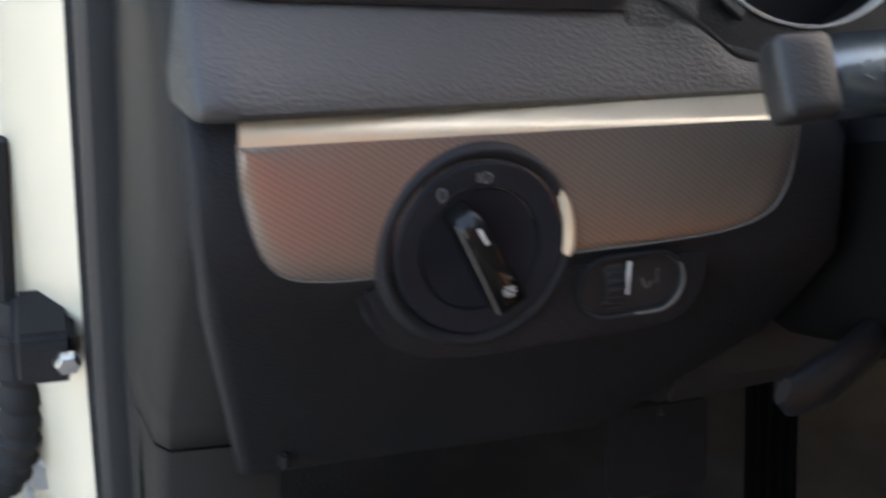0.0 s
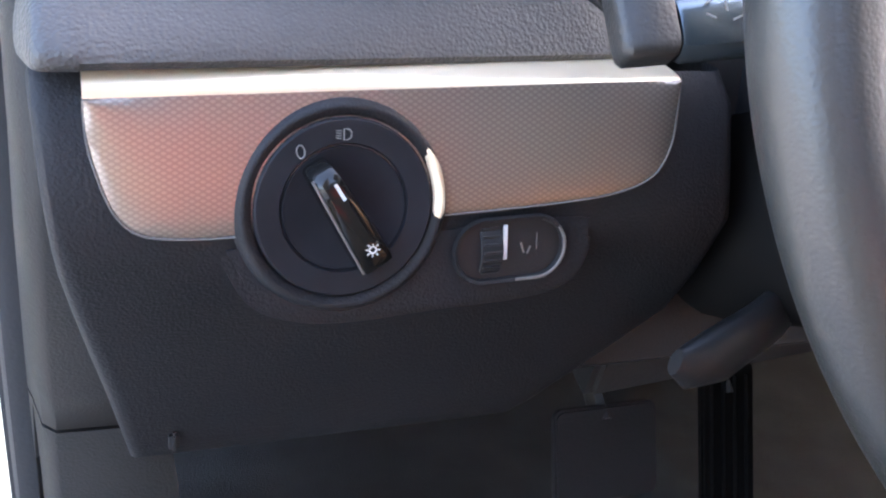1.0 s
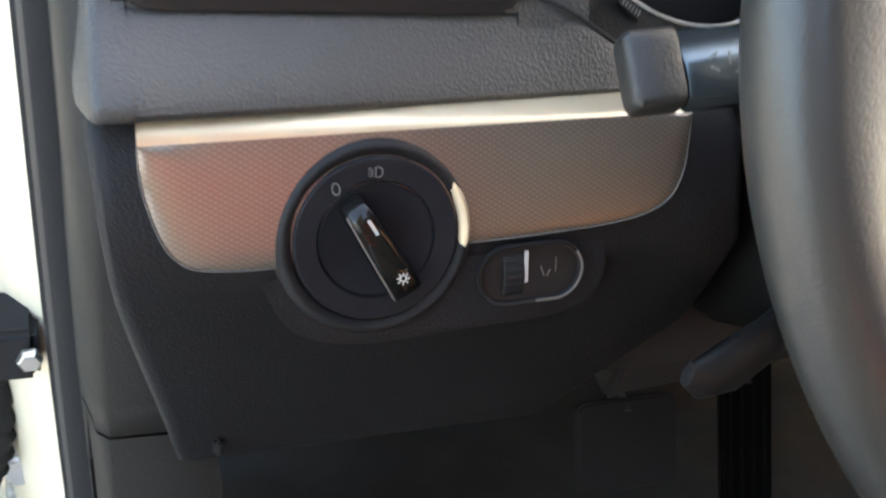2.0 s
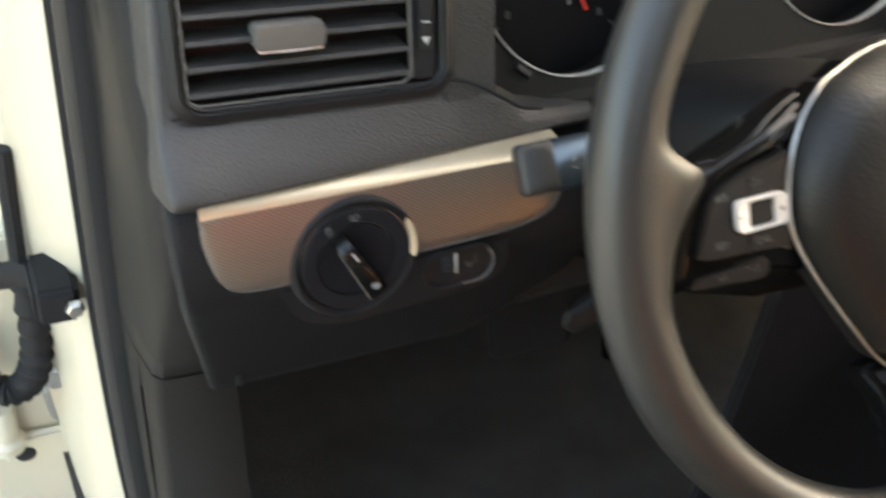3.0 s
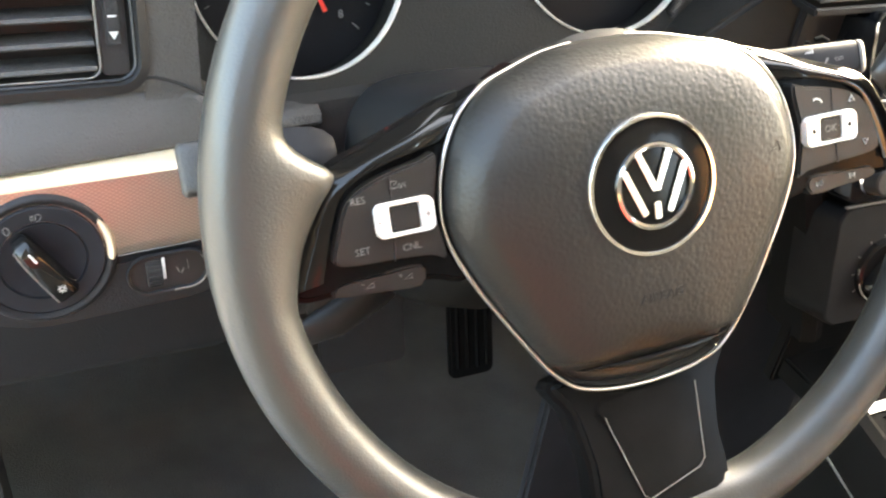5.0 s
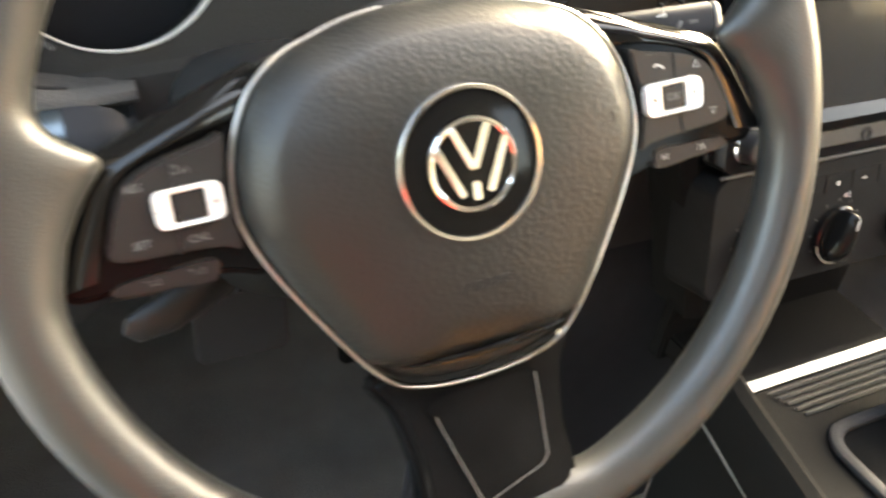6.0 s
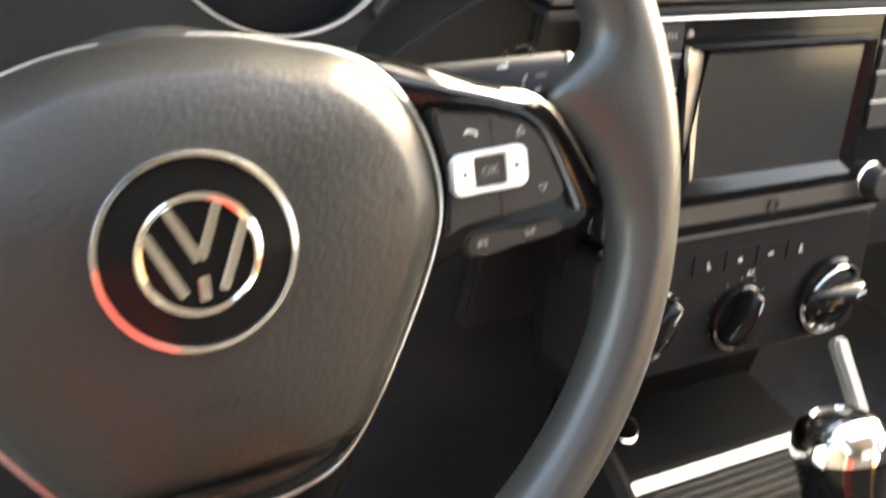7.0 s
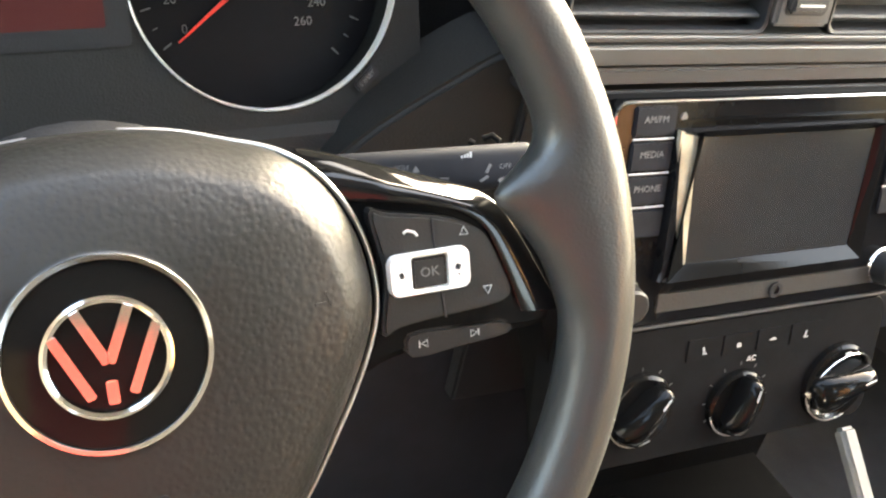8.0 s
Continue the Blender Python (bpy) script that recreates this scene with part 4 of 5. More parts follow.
    # lower spoke, leaning towards the driver at its foot
    TILT = pose(0, -0.150, 0.0075, -14, 0, 0) @ pose(0, 0.150, 0)
    low = part("lower_spoke", prism([(p.x, p.y) for p in smooth_line([(x / 1000, y / 1000, 0) for x, y in [(-46, -86), (-40, -104), (-36, -128), (-34, -156), (0, -161), (34, -156), (36, -128), (40, -104), (46, -86), (0, -84)]], 4, True)], -0.020, 0.0, 0.004, 3), SPOKE, w, "gloss black lower spoke", m=TILT)
    part("inset", prism([(p.x, p.y) for p in smooth_line([(x / 1000, y / 1000, 0) for x, y in [(-25, -100), (-22, -116), (-12.5, -147), (-8, -150), (18, -142), (22, -138), (25, -110), (25.5, -100)]], 3, True)], -0.004, 0.0014, 0.0010), SPOKE, low, "matt inset")
    # Grey U-shaped tube stands in for highlights on the inset's step edge.
    part("step_highlight", tube([(x / 1000, y / 1000, 0.0017) for x, y in [(-24, -108), (-22, -116), (-12.5, -148), (-9.5, -150.5), (19, -142.5), (22.5, -139), (25, -110), (25.5, -102)]], 0.00028, n=8), RIBGREY, low, "thin modelled highlight along the step edge of the inset")
    # hub behind the cover
    part("hub", lathe([(0, -0.014), (0.060, -0.014), (0.066, -0.022), (0.060, -0.05), (0, -0.05)], 40), SOFTBLACK, w)
    return w


steering_wheel()


# ---- steering column and stalks ----
def steering_column():
    ax = WHEEL.to_3x3() @ Vector((0, 0, 1))
    m = axes(WHEEL.translation, (1, 0, 0), ax.cross(Vector((1, 0, 0))))
    c = thing("steering_column", m, "grey plastic steering column cover with adjusting lever", "steering column")
    def ring(wd, up, dn, z):
        pts = []
        for k in range(28):
            a = 2 * math.pi * k / 28
            cx, sy = math.cos(a), math.sin(a)
            x = wd * (abs(cx) ** 0.55) * (1 if cx > 0 else -1)
            y = (up if sy > 0 else dn) * (abs(sy) ** 0.6) * (1 if sy > 0 else -1)
            pts.append((x, y, z))
        return pts
    part("upper_cover", loft([ring(0.055, 0.038, 0.002, -0.045), ring(0.060, 0.042, 0.002, -0.055), ring(0.068, 0.046, 0.002, -0.11), ring(0.070, 0.044, 0.002, -0.20)]), SOFTBLACK, c)
    part("lower_cover", loft([ring(0.050, 0.001, 0.050, -0.055), ring(0.056, 0.001, 0.060, -0.064), ring(0.066, 0.001, 0.080, -0.10), ring(0.070, 0.001, 0.090, -0.15), ring(0.074, 0.001, 0.09, -0.24)]), GREYCOL, c)
    inv = m.inverted()
    sweep = [((-0.004, 0.165, 0.708), 0.020, 0.010), ((-0.040, 0.140, 0.700), 0.022, 0.011), ((-0.075, 0.124, 0.694), 0.020, 0.011), ((-0.098, 0.118, 0.692), 0.014, 0.010), ((-0.108, 0.117, 0.693), 0.006, 0.005)]
    rings = [[(x + 0.25 * h * math.sin(a), y - 0.7 * d * math.cos(a), z + h * math.sin(a) * 0.85) for a in [2 * math.pi * k / 18 for k in range(18)]] for (x, y, z), h, d in sweep]
    part("adjusting_lever", moved(loft(rings), inv), SOFTBLACK, c, "broad black lever")
    return c


steering_column()


def stalk(name, tip, root, h, d, label, left):
    tip, root = Vector(tip), Vector(root)
    m = axes(tip, root - tip, (0, 0.6, 0.8))
    L = (root - tip).length
    power = 0.36 if left else 0.6
    s = thing(name, m, label, "lever")
    def sec(u, hh, dd):
        return [(u, y * hh, z * dd) for y, z in [(math.copysign(abs(math.sin(a)) ** power, math.sin(a)), math.copysign(abs(math.cos(a)) ** power, math.cos(a))) for a in [2 * math.pi * k / 36 for k in range(36)]]]
    cap = 0.0165 if left else 0.0040
    part("end_cap", loft([sec(0, h * 0.82, d * 0.6), sec(0.0008, h * 0.92, d * 0.84), sec(0.0024, h, d), sec(cap - 0.001, h, d), sec(cap, h * 0.94, d * 0.94)]), GREYSIDE if left else RIBGREY, s, "rounded end cap" if left else "pale grey tip")
    if left:
        shape = [(-0.8, -0.9), (-1.0, -0.5), (-1.0, 0.3), (-0.85, 0.8), (-0.5, 1.0), (-0.1, 1.0), (0.12, 0.88), (0.86, 0.14), (1.0, -0.1), (1.0, -0.55), (0.8, -0.9)]
        sec = lambda u, hh, dd: [(u, y * hh, z * dd) for y, z in shape]
    near = [sec(cap + 0.0008, h * 0.95, d * 0.95), sec(cap + 0.002, h * 1.02, d), sec(L * 0.66, h * 1.02, d)]
    rest = [sec(L * 0.66, h * 1.015, d * 0.995), sec(L * 0.72, h * 1.01, d), sec(L * 0.86, h * 0.92, d * 0.95), sec(L * 0.95, h * 0.72, d * 0.8), sec(L, h * 0.4, d * 0.5)]
    if left:
        part("arm", loft(near), STALK, s)
        # Far end of the same arm, darkened to suppress its sky reflection.
        part("root", loft(rest), DIAL, s, "far end of the arm in a darkened material")
    else:
        part("arm", loft(near + rest[1:]), DIAL, s)
    return s


ls = stalk("indicator_stalk", (-0.1805, 0.0853, 0.8277), (-0.111, 0.0760, 0.8368), 0.0122, 0.0066, "black indicator stalk with grey end cap", True)
part("symbols", moved(bars([(0.022, 0.003, 0.003, 0.0006, 30), (0.022, -0.001, 0.003, 0.0006, -30), (0.027, 0.002, 0.0006, 0.004, 0), (0.030, -0.002, 0.004, 0.0006, 20)]), pose(0.004, -0.002, 0.0067)), DIMPRINT, ls)
rs = stalk("wiper_stalk", (0.1830, 0.0560, 0.8685), (0.05, 0.105, 0.8365), 0.0092, 0.0080, "black wiper stalk with white printed symbols", False)
# the wiper stalk's own x axis runs from its tip towards the column
face = pose(-0.008, -0.0020, -0.0079, 0, 180, 0)
part("high_word", moved(text("HIGH", 0.0029), face @ pose(-0.0665, 0.0035, 0)), DIMPRINT, rs)
part("low_word", moved(text("LOW", 0.0029), face @ pose(-0.0665, -0.0015, 0)), DIMPRINT, rs)
part("off_word", moved(text("OFF", 0.0029), face @ pose(-0.0235, 0.0015, 0)), DIMPRINT, rs)
part("arrow_mark", moved(join(bars([(0, -0.002, 0.001, 0.004, 0)]), prism([(-0.0016, 0), (0.0016, 0), (0, 0.0026)], 0, 0.0003)), face @ pose(-0.0600, 0.0015, 0)), DIMPRINT, rs)
part("level_marks", moved(bars([(-0.0410 + 0.0012 * k, 0.0065 + 0.0002 * k, 0.0008, 0.001 + 0.0004 * k, 0) for k in range(4)]), face), PRINT, rs)
wiper = outline_marks([(-0.0026, 0.0012), (0.0026, 0.0012), (0.0016, -0.0012), (-0.0016, -0.0012)], 0.0004)
part("wiper_marks", moved(join(moved(wiper, pose(-0.0495, -0.003, 0)), bars([(-0.0305, 0.001, 0.0012, 0.004, -30), (-0.0325, -0.003, 0.004, 0.0012, 30), (-0.0255, -0.004, 0.0026, 0.0018, 20)])), face), DIMPRINT, rs)
part("slider_nub", tube([(0.016, 0.0105, 0.002), (0.019, 0.0135, 0.003), (0.023, 0.0125, 0.003)], 0.0013, n=8), GREYCOL, rs)
part("slider_nub", tube([(0.027, 0.0105, 0.002), (0.029, 0.0118, 0.002)], 0.0013, n=8), GREYCOL, rs)


# ---- centre of the dashboard ----
def fascia_right():
    f = thing("centre_fascia", IDENT, "dark plastic fascia with stacked horizontal ribs", "fascia")
    # panel between cluster and centre, its edge rising to the right
    pts = smooth_line([(0.143, 0.826, 0), (0.160, 0.840, 0), (0.188, 0.858, 0), (0.214, 0.8735, 0), (0.226, 0.872, 0), (0.236, 0.845, 0), (0.246, 0.80, 0), (0.25, 0.76, 0), (0.12, 0.76, 0), (0.12, 0.80, 0)], 3, True)
    bm = prism([(p.x, p.y) for p in pts], -0.05, 0.0, 0.003, 3)
    part("side_panel", moved(bm, axes((0, 0.152, 0), (1, 0, 0), (0, 0, 1))), GAUGESKIN, f, "smooth dark side panel")
    part("lower_side_panel", moved(prism([(0.115, 0.775), (0.27, 0.775), (0.40, 0.70), (0.40, 0.29), (0.115, 0.29)], -0.012, 0.0, 0.003, 3), axes((0, 0.158, 0), (1, 0, 0), (0, 0, 1))), DIAL, f, "dull black lower panel")
    # ribs above the radio
    for z0, z1, y, mat in ((0.8565, 0.8622, 0.1300, SOFTBLACK), (0.8660, 0.8752, 0.1285, SIDE), (0.8772, 0.8876, 0.1270, RIBDARK), (0.8887, 0.8929, 0.1290, RIBDARK)):
        bm = box(0.62, 0.03, z1 - z0, 0.0014, 3, (0.53, y + 0.015, (z0 + z1) / 2))
        part("rib", bm, mat, f)
    part("backing", box(0.62, 0.05, 0.30, 0.002, 2, (0.54, 0.172, 0.79)), SOFTBLACK, f)
    part("upper_body", box(0.64, 0.1, 0.06, 0.004, 2, (0.53, 0.25, 0.965)), DASH, f)
    return f


fascia_right()


def centre_vent(x0, x1):
    m = axes(((x0 + x1) / 2, 0.136, 0.918), (1, 0, 0), (0, 0.15, 1))
    v = thing("air_vent", m, "black centre air vent with horizontal slats", "air vent", "", "centre vents")
    w = x1 - x0
    part("bezel", loft([[(x, y, z) for x, y in roundrect(w + a, 0.050 + a, 0.005, 4)] for a, z in ((0.001, -0.004), (0.001, 0.0012), (0.0, 0.0020), (-0.0030, 0.0014), (-0.0042, -0.002), (-0.006, -0.045))], True, "end"), SOFTBLACK, v)
    for i in range(4):
        y = -0.0170 + 0.0122 * i
        slat = [(-0.0030, -0.0012), (-0.0036, -0.0002), (-0.0030, 0.0010), (0.006, 0.0042), (0.020, 0.0058), (0.020, 0.0048), (0.006, 0.0026)]
        bm = prism([(-p, q) for p, q in slat], -w / 2 + 0.0022, w / 2 - 0.0022, 0.0003, 1)
        part("slat", moved(bm, Matrix(((0, 0, 1, 0), (0, 1, 0, y), (1, 0, 0, -0.006), (0, 0, 0, 1)))), DASH, v)
    return v


centre_vent(0.231, 0.3545)
centre_vent(0.3985, 0.522)


def hazard():
    m = axes((0.3755, 0.1335, 0.9150), (1, 0, 0), (0, 0.15, 1))
    h = thing("hazard_switch", m, "grey hazard switch block with red triangle", "switch")
    part("block", box(0.0395, 0.036, 0.03, 0.002, 3, (0.0005, 0.0005, -0.012)), SIDE, h)
    part("key_gap", loft([[(x, y, z) for x, y in roundrect(0.0285, 0.0225, 0.003, 4)] for z in (0.0026, 0.0033)]), SOFTBLACK, h, "dark gap round the key")
    key = part("key", box(0.026, 0.020, 0.006, 0.002, 3, (0, 0.0, 0.004)), GREYSIDE, h)
    part("triangle", prism([(-0.005, 0.000), (0.005, 0.000), (0, 0.008)], 0.007, 0.0073), REDPRINT, key, "red triangle")
    part("bar", box(0.017, 0.0012, 0.0006, 0, 1, (0, -0.0052, 0.0072)), PRINT, key, "white bar")
    return h


hazard()


def radio():
    r = thing("car_radio", RADIO, "black car radio with grey touchscreen, switched off", "radio")
    part("housing", loft([[(x + 0.0055, y - 0.002, z) for x, y in roundrect(0.239 + a, 0.128 + a, 0.007, 5)] for a, z in ((0, -0.04), (0, -0.0005), (-0.002, 0.001))], True, True), RADIOBLACK, r)
    line = [(x + 0.0055, y - 0.002, 0.0010) for x, y in roundrect(0.239, 0.128, 0.007, 5)]
    line = [(-0.114, 0.018, 0.0010)] + [p for p in line if p[1] > 0 and p[0] < 0][::-1] + [p for p in line if p[1] > 0 and p[0] > 0][::-1] + [(0.125, -0.006, 0.0010)]
    part("chrome_frame", tube(line, 0.0010, 0.0012, False, 8, (0, 0, 1)), CHROME, r, "thin chrome frame")
    # sunken screen with a wide left chamfer
    o = [(-0.0745, 0.046), (0.0745, 0.046), (0.0745, -0.0368), (-0.0745, -0.0375)]
    i = [(-0.0600, 0.0425), (0.0705, 0.0425), (0.0675, -0.0295), (-0.0560, -0.0295)]
    o3 = [(x, y, 0.0066) for x, y in o]
    i3 = [(x, y, 0.0024) for x, y in i]
    back = [(x * 1.02, y * 1.03, 0.0008) for x, y in o]
    part("screen_surround", loft([back, o3, i3], True, False), RADIOBLACK, r, "gloss black bevelled surround", smooth=False)
    lip = [(-0.0758, 0.0475), (-0.0615, 0.0430), (-0.0565, -0.0290), (-0.0700, -0.0370)]
    # Left bevel is coloured pale to show the light it reflects.
    part("left_chamfer", loft([[(x, y, (0.0069 if x < -0.07 else 0.0036) - dz) for x, y in lip] for dz in (0, 0.003)]), BEVEL, r, "left bevelled edge with its sheen put in the colour", smooth=False)
    part("screen_edge", loft([[(x, y, 0.0070) for x, y in [(-0.0600, 0.0465), (0.0755, 0.0465), (0.0755, -0.0375), (-0.0700, -0.0382)]], [(x, y, 0.0031) for x, y in [(-0.0600, 0.0425), (0.0705, 0.0425), (0.0675, -0.0300), (-0.0560, -0.0300)]]], True, False), BADGE, r, "black screen border", smooth=False)
    part("screen", prism([(-0.0605, 0.043), (0.071, 0.043), (0.068, -0.030), (-0.0565, -0.030)], -0.0012, 0.0027), SCREEN, r, "blank grey touchscreen", smooth=False)
    part("top_gloss_line", box(0.150, 0.0016, 0.002, 0.0007, 2, (0.002, 0.0515, 0.002)), GLOSS, r)
    part("sensor", lathe([(0, 0.001), (0.002, 0.001), (0.0024, 0)], 16), RIBGREY, r, m=pose(-0.0710, 0.0535, 0.001))
    words = {0: "AM/FM", 1: "MEDIA", 2: "PHONE"}
    for side in (-1, 1):
        for k in range(4):
            yc = 0.0520 - 0.0186 * k
            b = part("key", box(0.0265, 0.0160, 0.004, 0.0009, 2, (0, 0, 0)), DIAL, r, m=pose(0.1 if side > 0 else -0.0895, yc, 0.001))
            if k < 3:
                part("divider", box(0.0262, 0.0011, 0.001, 0.0003, 1, (0, -0.0093, 0.0012)), PRINT, b, "bright divider line")
            if side < 0 and k in words:
                part("key_word", text(words[k], 0.0052), DIMPRINT, b, m=pose(0, 0.001, 0.00205))
        n = part("knob", lathe([(0, 0.012), (0.0085, 0.012), (0.0100, 0.0108), (0.0108, 0.002), (0.0112, 0)], 40), SOFTBLACK, r, m=pose(0.1045 if side > 0 else -0.0940, -0.0480, 0.001))
        part("knob_ring", lathe([(0.0105, 0.0), (0.0118, 0.0015), (0.0126, 0.0)], 40, True), CHROME, n, "chrome ring")
    part("socket_strip", box(0.186, 0.0125, 0.003, 0.001, 2, (0.022, -0.0525, 0.0005)), GREYSIDE, r)
    part("socket", lathe([(0.0022, -0.001), (0.0026, 0.002), (0.0048, 0.002), (0.0052, 0)], 24, True), RUBBER, r, m=pose(0.016, -0.0535, 0.0015))
    part("lower_line", box(0.232, 0.0016, 0.003, 0.0006, 2, (0.0, -0.0668, 0.001)), SIDE, r)
    return r


radio()


def knob(parent, x, y, R, turn, ring):
    k = part("knob", lathe([(0, 0.003), (R * 0.84, 0.003), (R * 0.92, 0.0046), (R, 0.0032), (R * 1.04, 0)], 48), BADGE, parent, "black climate knob", m=pose(x, y, 0.001))
    # Silver arc stands in for the glint on the knob's lower rim.
    part("rim_glint", tube([(R * 0.99 * math.cos(a), R * 0.99 * math.sin(a), 0.0036) for a in [radians(195 + 100 * i / 20) for i in range(21)]], 0.0005, 0.0004, False, 6, (0, 0, 1)), BARGREY, k, "thin glint modelled along the lower rim")
    # fat rounded grip, tapering towards its pointer end
    rings = []
    for u, wide, h in ((-0.92, 0.20, 0.004), (-0.88, 0.34, 0.009), (-0.76, 0.44, 0.0135), (-0.45, 0.46, 0.0165), (0.0, 0.40, 0.0178), (0.45, 0.32, 0.0176), (0.78, 0.26, 0.0165), (0.90, 0.20, 0.012), (0.95, 0.12, 0.004)):
        w = wide * R
        rings.append([(u * R, -w * math.cos(a), 0.002 + (h - 0.002) * math.sin(a) ** 0.7) for a in [math.pi * i / 12 for i in range(13)]])
    g = part("grip", moved(loft(rings), pose(0, 0, 0, 0, 0, turn)), BADGE, k, "glossy rounded grip", sharp=70)
    part("pointer", moved(box(R * 0.34, 0.0009, 0.0005, 0, 1, (R * 0.52, 0.001, 0.0178)), pose(0, 0, 0, 0, 2, turn)), PRINT, g)
    if ring:
        part("chrome_outline", moved(tube([(R * 0.99 * math.cos(a), R * 0.66 * math.sin(a), 0.0052) for a in [2 * math.pi * i / 48 for i in range(48)]], 0.0005, 0.0005, True, 6, (0, 0, 1)), pose(0, 0, 0, 0, 0, turn + 16)), CHROME, k, "thin chrome outline")
        part("print_marks", bars([(0.002, R * 0.80, 0.0045, 0.0012, 8), (R * 0.92, R * 0.22, 0.002, 0.002, 0), (-R * 0.18, -R * 0.82, 0.0028, 0.0016, 0)], 0.0005), PRINT, k, m=pose(0, 0, 0.0050))
    return k


def climate():
    c = thing("climate_panel", RADIO, "black climate panel with three rotary knobs", "controls")
    part("panel", loft([[(x, y - 0.1125, z) for x, y in roundrect(0.236 + a, 0.088 + a, 0.012, 5)] for a, z in ((0, -0.04), (0, -0.001), (-0.002, 0.0005))], True, True), PANELBLACK, c)
    for i in range(4):
        b = part("key", box(0.0258, 0.0150, 0.0026, 0.0008, 2), PANELBLACK, c, m=pose(-0.0295 + 0.0266 * i, -0.0865, -0.0001))
        mk = [[(0, 0, 0.0012, 0.005, 20), (0.001, -0.002, 0.003, 0.0008, 0)], [(0, 0, 0.0034, 0.0005, 0), (0, 0.001, 0.003, 0.0005, 0), (0, -0.001, 0.0034, 0.0005, 0)], [(0, 0, 0.005, 0.0008, 0), (0.0005, 0.0008, 0.0026, 0.0006, 0)], [(0, 0, 0.0012, 0.005, -10), (0.001, -0.002, 0.003, 0.0008, 0)]][i]
        part("symbol", bars(mk), PRINT, b, m=pose(0, -0.001, 0.0014))
    part("ac_word", text("AC", 0.0052), PRINT, c, m=pose(0.0095, -0.0985, 0.0008))
    knob(c, -0.072, -0.119, 0.0230, 52, False)
    knob(c, 0.002, -0.1265, 0.0215, 76, False)
    knob(c, 0.0845, -0.1255, 0.0268, 14, True)
    for cx, cy, R in ((-0.072, -0.119, 0.0255), (0.002, -0.1245, 0.0238)):
        for k in range(9):
            a = radians(210 - 240 * k / 8)
            part("tick", bars([(0, 0, 0.0024, 0.0006, 0)]), DIMPRINT, c, m=pose(cx + R * math.cos(a), cy + R * math.sin(a), 0.0008, 0, 0, math.degrees(a)))
    part("red_mark", lathe([(0, 0.0004), (0.0014, 0.0004), (0.0016, 0)], 16), REDPRINT, c, "red dot", m=pose(-0.0545, -0.1365, 0.0006))
    return c


climate()


# ---- centre console and gear lever ----
def console():
    c = thing("centre_console", IDENT, "grey centre console with ribbed mat and chrome strip", "console")
    top = [(0.297, 0.045), (0.478, 0.045), (0.478, -0.30), (0.225, -0.30), (0.274, -0.063)]
    part("tray", prism(top, 0.30, 0.588, 0.003, 3), GREYCOL, c)
    # raised left shoulder
    rings = []
    for x, y in ((0.303, 0.062), (0.292, 0.02), (0.274, -0.063), (0.235, -0.24)):
        rings.append([(x - 0.030, y, 0.30), (x - 0.026, y, 0.560), (x - 0.0175, y, 0.586), (x - 0.012, y, 0.594), (x - 0.004, y, 0.597), (x + 0.002, y, 0.594), (x + 0.004, y, 0.586), (x + 0.004, y, 0.30)])
    part("shoulder", loft(rings), GREYCOL, c, "rounded grey shoulder")
    part("side_line", tube([(0.272, 0.05, 0.563), (0.262, 0.0, 0.560), (0.246, -0.08, 0.556)], 0.0011, n=6), SATIN, c, "fine bright line")
    part("chrome_strip", box(0.172, 0.0085, 0.004, 0.0015, 2, (0.383, 0.031, 0.590)), SILVER, c, "bright chrome strip")
    for i in range(5):
        part("mat_rib", box(0.150 - 0.004 * i, 0.0030, 0.003, 0.001, 2, (0.384 + 0.001 * i, 0.0215 - 0.0062 * i, 0.589)), RUBBER, c)
    # Cubby walls take the darkened rubber in place of the overhang's shade.
    part("rear_wall", box(0.19, 0.012, 0.14, 0.002, 2, (0.385, 0.115, 0.62)), SHADEBLACK, c)
    part("cubby_floor", box(0.18, 0.09, 0.02, 0.002, 2, (0.385, 0.078, 0.565)), SHADEBLACK, c)
    part("side_bar", moved(box(0.013, 0.110, 0.010, 0.0025, 3), axes((0.470, 0.012, 0.6185), (1, 0, 0), (0, 0.77, 0.64))), RIBGREY, c, "sloping grey side bar")
    part("right_wall", box(0.02, 0.30, 0.28, 0.003, 2, (0.492, -0.13, 0.45)), GREYCOL, c)
    part("socket", lathe([(0.008, 0), (0.009, 0.004), (0.0105, 0.004), (0.011, 0)], 24, True), CHROME, c, "small metal ring", m=axes((0.335, 0.085, 0.578), (1, 0, 0), (0, 1, 0.4)))
    # round-cornered frame for the gear lever
    part("lever_frame", tube([(x + 0.392, y - 0.098, 0.591) for x, y in roundrect(0.150, 0.150, 0.022, 6)], 0.005, 0.004, True, 10, (0, 0, 1)), RUBBER, c, "black rounded frame")
    part("lever_base", prism([(x + 0.392, y - 0.098) for x, y in roundrect(0.145, 0.145, 0.02, 6)], 0.585, 0.5895), SHADEBLACK, c)
    return c


console()


